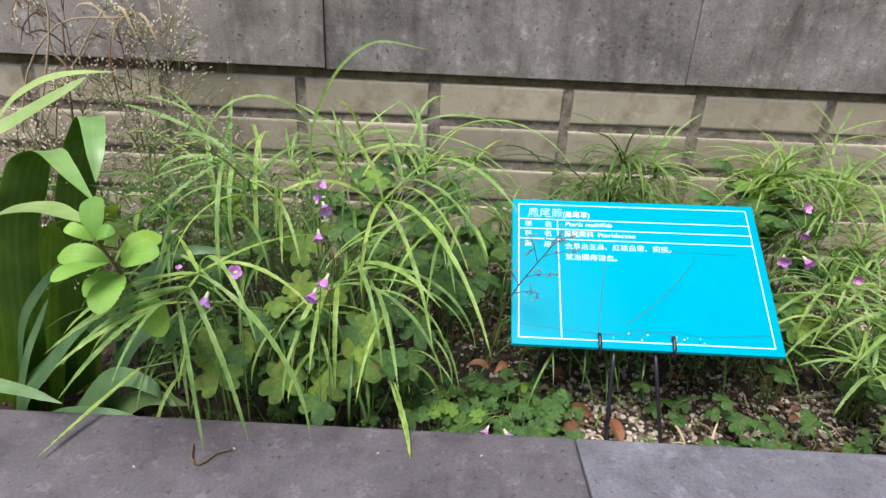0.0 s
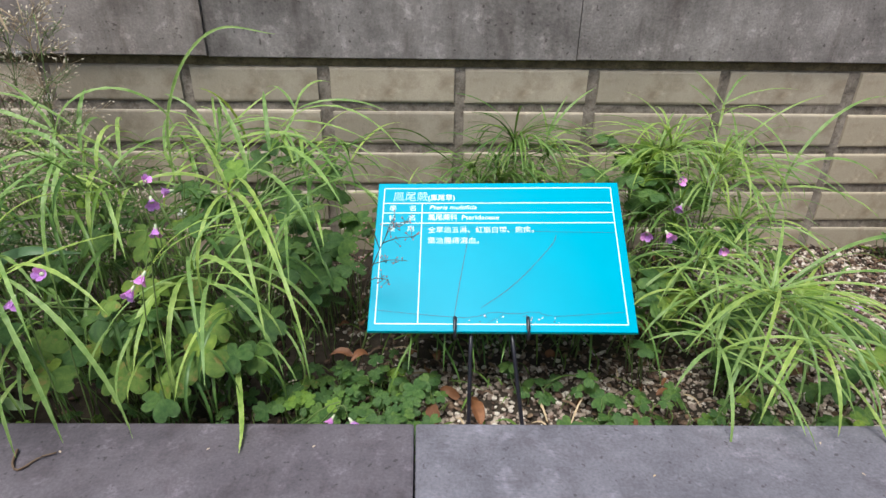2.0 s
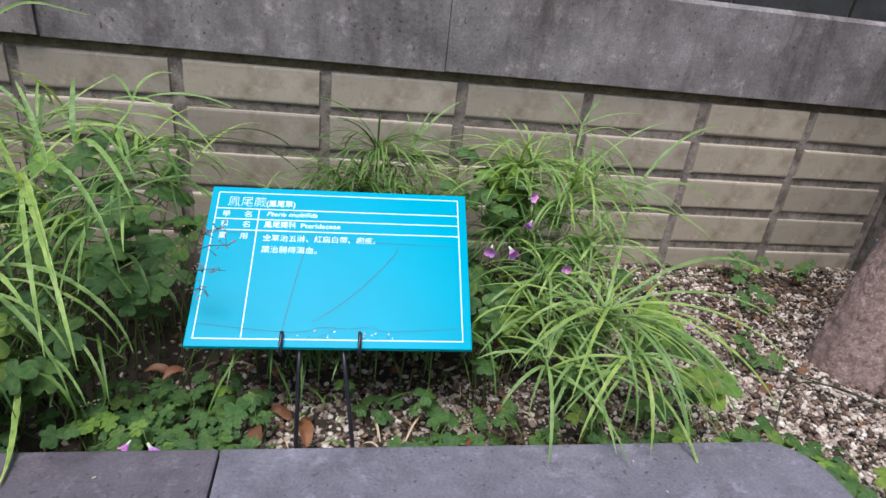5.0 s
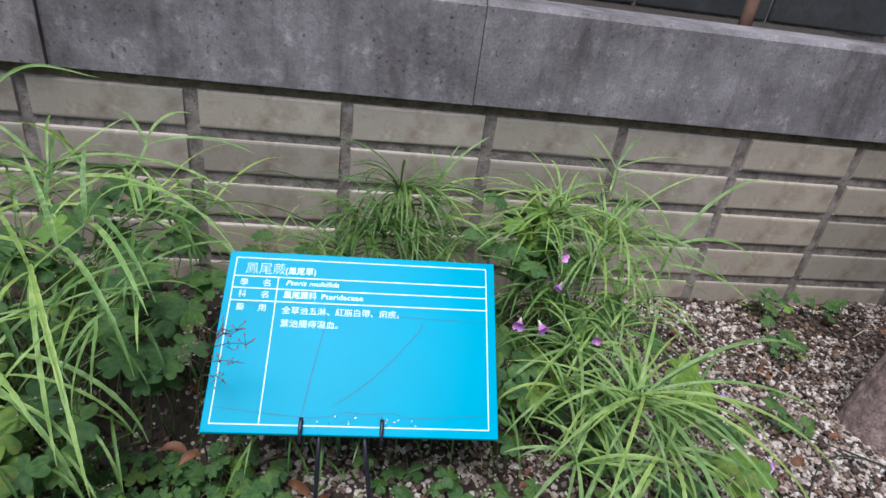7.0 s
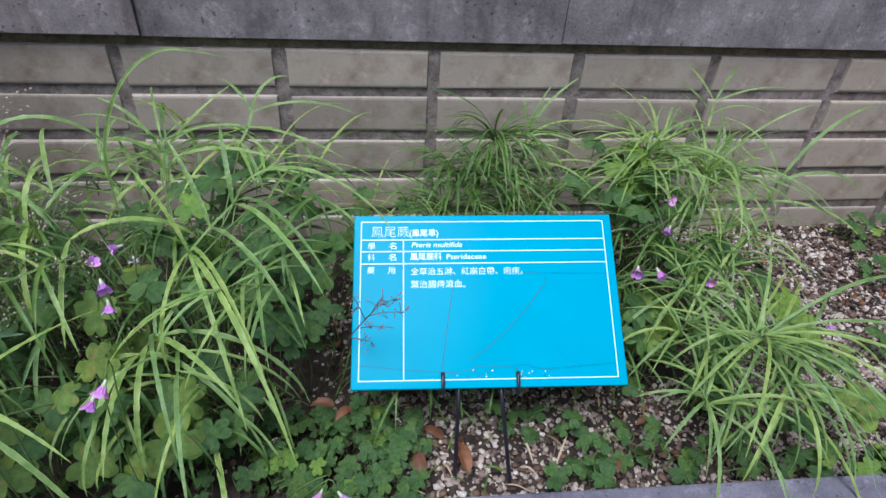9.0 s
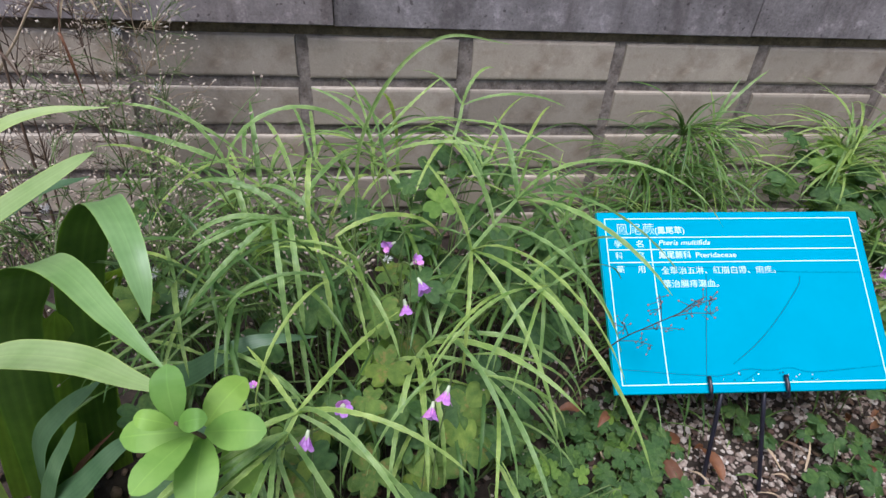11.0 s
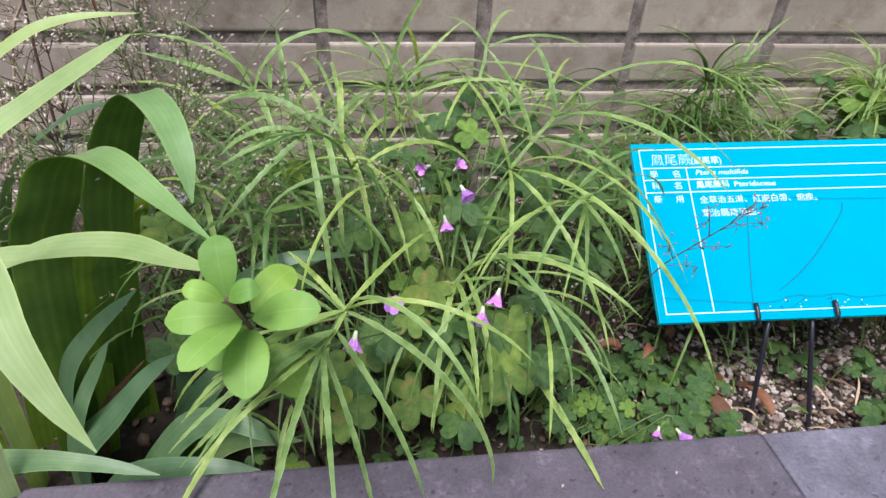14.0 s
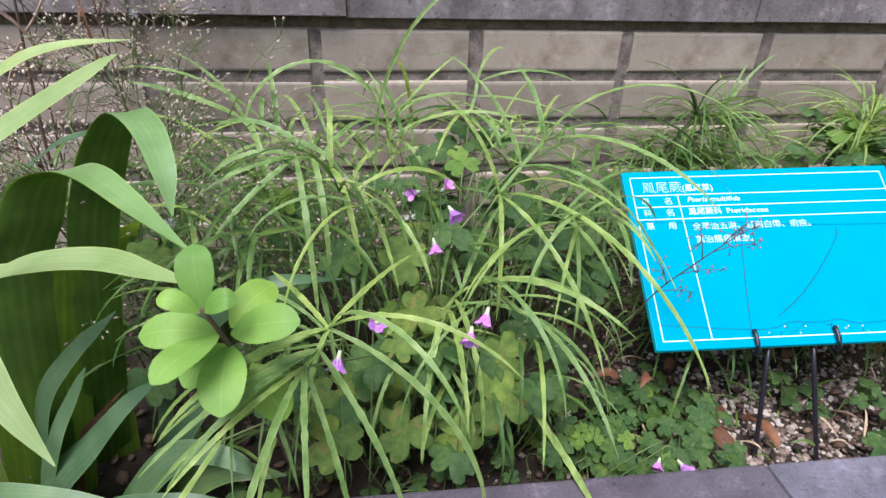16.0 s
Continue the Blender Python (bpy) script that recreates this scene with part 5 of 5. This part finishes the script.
rq = random.Random(77)
husk = thing("dry_leaf_tangle", (-1.08, 0.83, 0.255), "tangle of curled dry straw-brown leaves on old stalks", "dry leaves")
part("stalk", tube([(-1.08, 0.83, 0.255), (-1.07, 0.83, 0.5), (-1.05, 0.83, 0.70)], 0.0025, 0.0014, 12, 5), TWIG, husk)
for k in range(16):
    p = Vector((rq.uniform(-1.12, -0.95), rq.uniform(0.79, 0.87), rq.uniform(0.64, 0.74)))
    d = Vector((rq.gauss(0, 0.04), rq.gauss(0, 0.02), rq.gauss(-0.005, 0.03)))
    part("dry_leaf", blade([p, p + d * 0.5 + UP * 0.015, p + d, p + d * 1.3 - UP * 0.03], rq.uniform(0.0018, 0.0042), LINEAR, 12, (0, -1, 0.4), 0.6, 0.15, rq.uniform(-2, 2), rq), rq.choice((STRAW, TWIG, STRAW, TWIG, DEADLEAF)), husk)
for k, (x, y, z) in enumerate(((-0.99, 0.88, 0.69), (-0.95, 0.89, 0.70), (-0.90, 0.88, 0.68), (-1.02, 0.70, 0.62), (-0.93, 0.72, 0.62))):
    weed("feathery_weed", (x - 0.02, y, 0.255), (x, y - 0.01, z), rq, 22, 0.07, "feathery weed with many pale pinkish seed heads", PANICLE if k % 2 else BUD, TWIG if k % 3 == 0 else STEM, 8, 0.0065, 0.0014, fluff=k % 2)

twig = thing("seeding_twig", (-0.405, 0.58, 0.255), "fine twig with pinkish seeds in front of the sign", "twig")
rt = random.Random(4)
axis = smooth_line([(-0.405, 0.56, 0.36), (-0.392, 0.54, 0.43), (-0.374, 0.512, 0.485), (-0.360, 0.492, 0.522)], 12)
stems, seeds = [tube([(-0.405, 0.58, 0.255), (-0.405, 0.56, 0.36), (-0.392, 0.54, 0.43), (-0.374, 0.512, 0.485), (-0.360, 0.492, 0.522)], 0.0009, 0.0005, 14, 4)], []
for k, dx, dy, dz in ((4, 0.028, -0.02, 0.012), (5, -0.02, -0.01, 0.03), (6, 0.04, -0.012, 0.01), (8, -0.012, 0.0, 0.035), (9, 0.035, -0.01, 0.012), (10, 0.012, -0.01, 0.03), (11, 0.022, 0.0, 0.012)):
    a = axis[k]
    b = a + Vector((dx, dy, dz))
    stems.append(tube([a, a.lerp(b, 0.5) + UP * 0.003, b], 0.0006, 0.0004, 6, 3))
    for _ in range(8):
        q = a.lerp(b, rt.uniform(0.35, 1.0))
        e = Vector((rt.gauss(0, 1), rt.gauss(0, 0.6), rt.gauss(0.3, 1))).normalized()
        ln = rt.uniform(0.004, 0.011)
        stems.append(tube([q, q + e * ln * 0.5, q + e * ln], 0.0004, 0.0003, 3, 3))
        seeds.append(bud_geo(q + e * ln, e, 0.0034, 0.0012))
part("stem", join(*stems), TWIG, twig)
tagged(part("seed_spray", join(*seeds), REDBUD, twig), kind="stuff")

# ---- tree trunk, gravel, litter ----
tree = thing("tree_trunk", (0.635, 0.615, 0.25), "leaning rough brown tree trunk in the gravel", "tree")
tv, tf = [], []
AX = [(0.628, 0.615, 0.20), (0.632, 0.62, 0.27), (0.655, 0.63, 0.36), (0.698, 0.645, 0.50), (0.765, 0.665, 0.70), (0.85, 0.69, 1.0), (0.89, 0.71, 1.4), (0.91, 0.72, 1.9)]
line = smooth_line(AX, 160)
for i, c in enumerate(line):
    s = i / 159
    r = 0.066 - 0.018 * s + 0.020 * math.exp(-s * 26)
    for k in range(72):
        a = 2 * math.pi * k / 72
        v = Vector((math.cos(a), math.sin(a), 0))
        bumps = 0.005 * noise.noise(Vector((v.x * 3, v.y * 3, c.z * 14))) + 0.0025 * noise.noise(Vector((v.x * 9, v.y * 9, c.z * 60))) + 0.0016 * noise.noise(Vector((v.x * 22, v.y * 22, c.z * 190)))
        tv.append(c + v * (r + bumps))
for i in range(159):
    tf += [[i * 72 + k, i * 72 + (k + 1) % 72, (i + 1) * 72 + (k + 1) % 72, (i + 1) * 72 + k] for k in range(72)]
part("trunk", (tv, tf), BARK, tree)

sapling = thing("sapling", (0.535, 1.25, 0.745), "thin reddish sapling stem behind the coping", "tree")
part("trunk", tube([(0.56, 1.25, 0.74), (0.565, 1.25, 1.1), (0.55, 1.25, 1.9)], 0.014, 0.011, 10, 9), plain("reddish_bark", (0.2, 0.11, 0.07), 0.85), sapling)
for k, (c, d) in enumerate((((0.50, 1.20, 0.90), (-0.10, -0.03, -0.05)), ((0.52, 1.22, 0.99), (-0.12, 0.02, -0.03)), ((0.58, 1.22, 1.0), (0.1, -0.05, -0.04)))):
    c, d = Vector(c), Vector(d)
    part("leaf", blade([c, c + d * 0.4 + UP * 0.01, c + d * 0.75, c + d], 0.035, OVATE, 12, (0, -0.4, 1), 0.15, cols=4), SHOOT, sapling)


def pebble_kind(seed):
    bm = bmesh.new()
    bmesh.ops.create_icosphere(bm, subdivisions=2 if seed < 0 else 1, radius=1)
    off = Vector((seed * 3.1, seed * 1.7, 0))
    for v in bm.verts:
        v.co *= 1 + 0.35 * noise.noise(v.co * 1.3 + off) + 0.12 * noise.noise(v.co * 3 + off)
    return bm_geo(bm)


KINDS = []
for k in range(10):
    v, f = pebble_kind(k)
    KINDS.append((np.array([tuple(c) for c in v]), np.array(f)))
rngp = np.random.default_rng(7)


def scatter(spots, smin, smax, flat, sink, z_of):
    vs, fs, n = [], [], 0
    for x, y in spots:
        v, f = KINDS[rngp.integers(10)]
        s = smin + (smax - smin) * rngp.random() ** 1.8
        sc = np.array([s * rngp.uniform(0.8, 1.25), s * rngp.uniform(0.65, 1.0), s * rngp.uniform(*flat)])
        e = Euler(rngp.uniform((-0.5, -0.5, 0), (0.5, 0.5, 6.28))).to_matrix()
        p = (v * sc) @ np.array(e).T + np.array([x, y, z_of(x, y) + s * sink])
        vs.append(p)
        fs.append(f + n)
        n += len(v)
    return np.concatenate(vs), np.concatenate(fs).tolist()


def density(x, y):
    """How thickly gravel covers the soil: the clearing by the trunk, thinner under the plants."""
    d = 0.0
    if x > 0.20:
        d = 0.95
    elif x > -0.45:
        d = (0.08 if x < -0.36 else 0.50) if y < 0.60 else 0.14
    elif x > -0.6:
        d = 0.04
    hole = noise.noise(Vector((x * 7, y * 7, 3.0)))
    if x > 0.3 and y > 0.66:
        d *= 0.7 + 1.2 * min(0.0, hole)
    return d * (0.95 + 0.5 * min(0.0, hole))


spots = []
while len(spots) < 26000:
    x, y = rngp.uniform(-0.6, 0.985), rngp.uniform(0.36, 0.995)
    if rngp.random() < density(x, y) and (x - 0.632) ** 2 + (y - 0.62) ** 2 > 0.0042:
        spots.append((x, y))
gravel = thing("gravel", (0.3, 0.65, 0.25), "loose cream and tan gravel over dark soil", "gravel", kind="stuff")
tagged(part("pebbles", scatter(spots, 0.0020, 0.0056, (0.45, 0.75), 0.3, soil_height), PEBBLE, gravel, smooth=False), kind="stuff")
spots = [(rngp.uniform(-1.3, 0.98), rngp.uniform(0.38, 0.99)) for _ in range(3000)] + [(rngp.uniform(-0.4, 0.98), rngp.uniform(0.40, 0.99)) for _ in range(2600)] + [(rngp.normal(0.62, 0.17), min(0.985, rngp.normal(0.83, 0.09))) for _ in range(900)]
crumbs = thing("soil_crumbs", (0.0, 0.65, 0.25), "brown soil crumbs and bits of leaf litter", "litter", kind="stuff")
tagged(part("crumbs", scatter(spots, 0.0022, 0.0075, (0.15, 0.4), 0.5, lambda x, y: soil_height(min(x, 0.98), y) + 0.006 * rngp.random()), LITTER, crumbs), kind="stuff")

rngl = random.Random(9)
for x, y, z, ln in ((-0.311, 0.475, 0.280, 0.045), (-0.256, 0.480, 0.281, 0.045), (-0.427, 0.531, 0.33, 0.03), (0.02, 0.46, 0.27, 0.03), (0.20, 0.55, 0.275, 0.035), (0.27, 0.62, 0.275, 0.03), (-0.40, 0.50, 0.35, 0.026), (0.5, 0.78, 0.27, 0.03), (0.12, 0.9, 0.28, 0.03), (-0.05, 0.85, 0.38, 0.03)):
    c = Vector((x, y, z))
    a = rngl.uniform(0, 3.1) if z not in (0.280, 0.281) else -1.4
    d = Vector((math.cos(a), math.sin(a), 0)) * ln / 2
    leaf = thing("fallen_leaf", (x, y, z - 0.003), "curled reddish-brown fallen leaf", "leaf", "fallen leaves")
    part("leaf_blade", blade([c - d, c - d * 0.3 + UP * 0.006, c + d * 0.4 + UP * 0.005, c + d - UP * 0.002], ln * 0.38, OVATE, 10, (rngl.gauss(0, 0.4), -0.2, 1), 0.5, 0.05, rng=rngl, cols=4), DEADLEAF, leaf)

dead = thing("withered_leaf", (-0.95, 0.47, 0.26), "narrow withered brown leaf among the iris fan", "leaf", "fallen leaves")
part("leaf_blade", blade([(-0.955, 0.470, 0.262), (-0.940, 0.478, 0.345), (-0.915, 0.482, 0.380), (-0.893, 0.486, 0.402)], 0.0075, TAPER, 14, (0, -1, 0.3), 0.5, 0.1), DEADLEAF, dead)
# dry grass and wilted fern lying under the sign
rl = random.Random(15)
litter = thing("dry_grass_litter", (-0.22, 0.55, 0.255), "dry grass blades and wilted leaf scraps on the gravel", "litter", kind="stuff")
for mat, count in ((STRAW, 70), (TWIG, 110), (SHADED_FERN, 60), (DEADLEAF, 60)):
    bits = []
    for _ in range(count):
        x, y = rl.choice(((rl.uniform(-0.46, 0.10), rl.uniform(0.43, 0.72)), (rl.uniform(0.25, 0.95), rl.uniform(0.45, 0.97)))) if mat is not SHADED_FERN else (rl.uniform(-0.46, 0.10), rl.uniform(0.43, 0.72))
        if (x - 0.632) ** 2 + (y - 0.62) ** 2 < 0.013:
            continue
        z = soil_height(x, y) + rl.uniform(0.003, 0.03)
        a, ln = rl.uniform(0, 6.28), rl.uniform(0.012, 0.055) * (0.5 if mat is DEADLEAF else 1)
        d = Vector((math.cos(a), math.sin(a), rl.uniform(-0.1, 0.45))) * ln
        c = Vector((x, y, z))
        bits.append(blade([c, c + d * 0.5 + UP * 0.006, c + d], rl.uniform(0.0012, 0.0034) * (4 if mat is DEADLEAF else 1), LINEAR, 7, (rl.gauss(0, 0.5), -0.4, 1), 0.4, 0.1, rl.uniform(-1, 1), rl))
    tagged(part("litter_blades", join(*[(b[0], b[1]) for b in bits]), mat, litter), kind="stuff")

kt = thing("dry_twig", (-0.705, 0.35, 0.3435), "curled dry twig lying on the kerb", "twig")
part("stem", tube([(-0.722, 0.362, 0.346), (-0.716, 0.344, 0.3455), (-0.706, 0.337, 0.3452), (-0.695, 0.351, 0.3458), (-0.682, 0.357, 0.3462)], 0.0014, 0.0009, 16, 5), TWIG, kt)
for k in range(7):
    x, y = rngl.uniform(-0.9, 0.2), rngl.uniform(0.28, 0.37)
    p = thing("petal_scrap", (x, y, 0.3435), "tiny pale dried petal scrap on the kerb", "petal", "petal scraps")
    a = rngl.uniform(0, 6.28)
    d = Vector((math.cos(a), math.sin(a), 0)) * 0.002
    c = Vector((x, y, 0.3445))
    part("scrap", blade([c - d, c + UP * 0.0006, c + d], 0.002, OVATE, 5), rngl.choice((BUD, STRAW)), p)

for ctrl in ([(0.36, 0.46, 0.262), (0.43, 0.53, 0.295), (0.52, 0.54, 0.285), (0.62, 0.50, 0.262)], [(0.45, 0.62, 0.262), (0.52, 0.55, 0.28), (0.60, 0.50, 0.27), (0.68, 0.47, 0.262)]):
    c = thing("thin_cable", ctrl[0], "thin dark runner lying over the gravel", "runner")
    part("strand", tube(ctrl, 0.0014, 0.0014, 16, 5), plain("dark_runner", (0.03, 0.035, 0.02), 0.6), c)

corner = thing("creeping_herb", (0.30, 0.42, 0.25), "bright lobed leaves at the rounded kerb end", "herb")
for at, size in (((0.235, 0.405, 0.318), 0.03), ((0.275, 0.415, 0.325), 0.034), ((0.315, 0.41, 0.32), 0.034), ((0.355, 0.395, 0.315), 0.032), ((0.36, 0.34, 0.32), 0.036), ((0.40, 0.30, 0.325), 0.036), ((0.37, 0.26, 0.31), 0.032), ((0.43, 0.36, 0.31), 0.03)):
    clover_leaf(corner, (at[0] + 0.02, at[1], 0.255), (at[0], at[1], at[2] - 0.012), size * 0.62, rngo, 0.15, (rngl.gauss(0, 0.2), -0.3, 1))
side = thing("strap_leaf_plant", (0.42, 0.30, 0.25), "plant with flat dark-green leaves round the kerb end", "plant")
for k in range(9):
    a = rngl.uniform(-0.4, 0.9)
    b = Vector((0.37 + rngl.uniform(0, 0.12), 0.33 + rngl.uniform(-0.12, 0.05), 0.25))
    d = Vector((math.cos(a), math.sin(a) * 0.6, 0))
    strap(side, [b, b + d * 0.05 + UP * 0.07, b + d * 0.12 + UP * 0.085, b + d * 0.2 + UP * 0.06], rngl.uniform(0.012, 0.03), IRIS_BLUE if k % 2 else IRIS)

# ---- tiles of the wall ----
TILES = [tile_mesh(k) for k in range(5)]
for r in range(6):
    for k in range(-8, 5):
        x = k * PITCH
        if x + 0.2 > 0.985:
            continue
        dx, dy = rngw.gauss(0, 0.0008), rngw.gauss(0, 0.0009)
        m = Matrix.Translation((x + dx, 0.9995 + dy, 0.550 - r * ROW + rngw.gauss(0, 0.0006))) @ Matrix.Rotation(rngw.gauss(0, 0.002), 4, "Y") @ Matrix.Rotation(rngw.gauss(0, 0.004), 4, "Z")
        placed("tile", rngw.choice(TILES), m, wall)
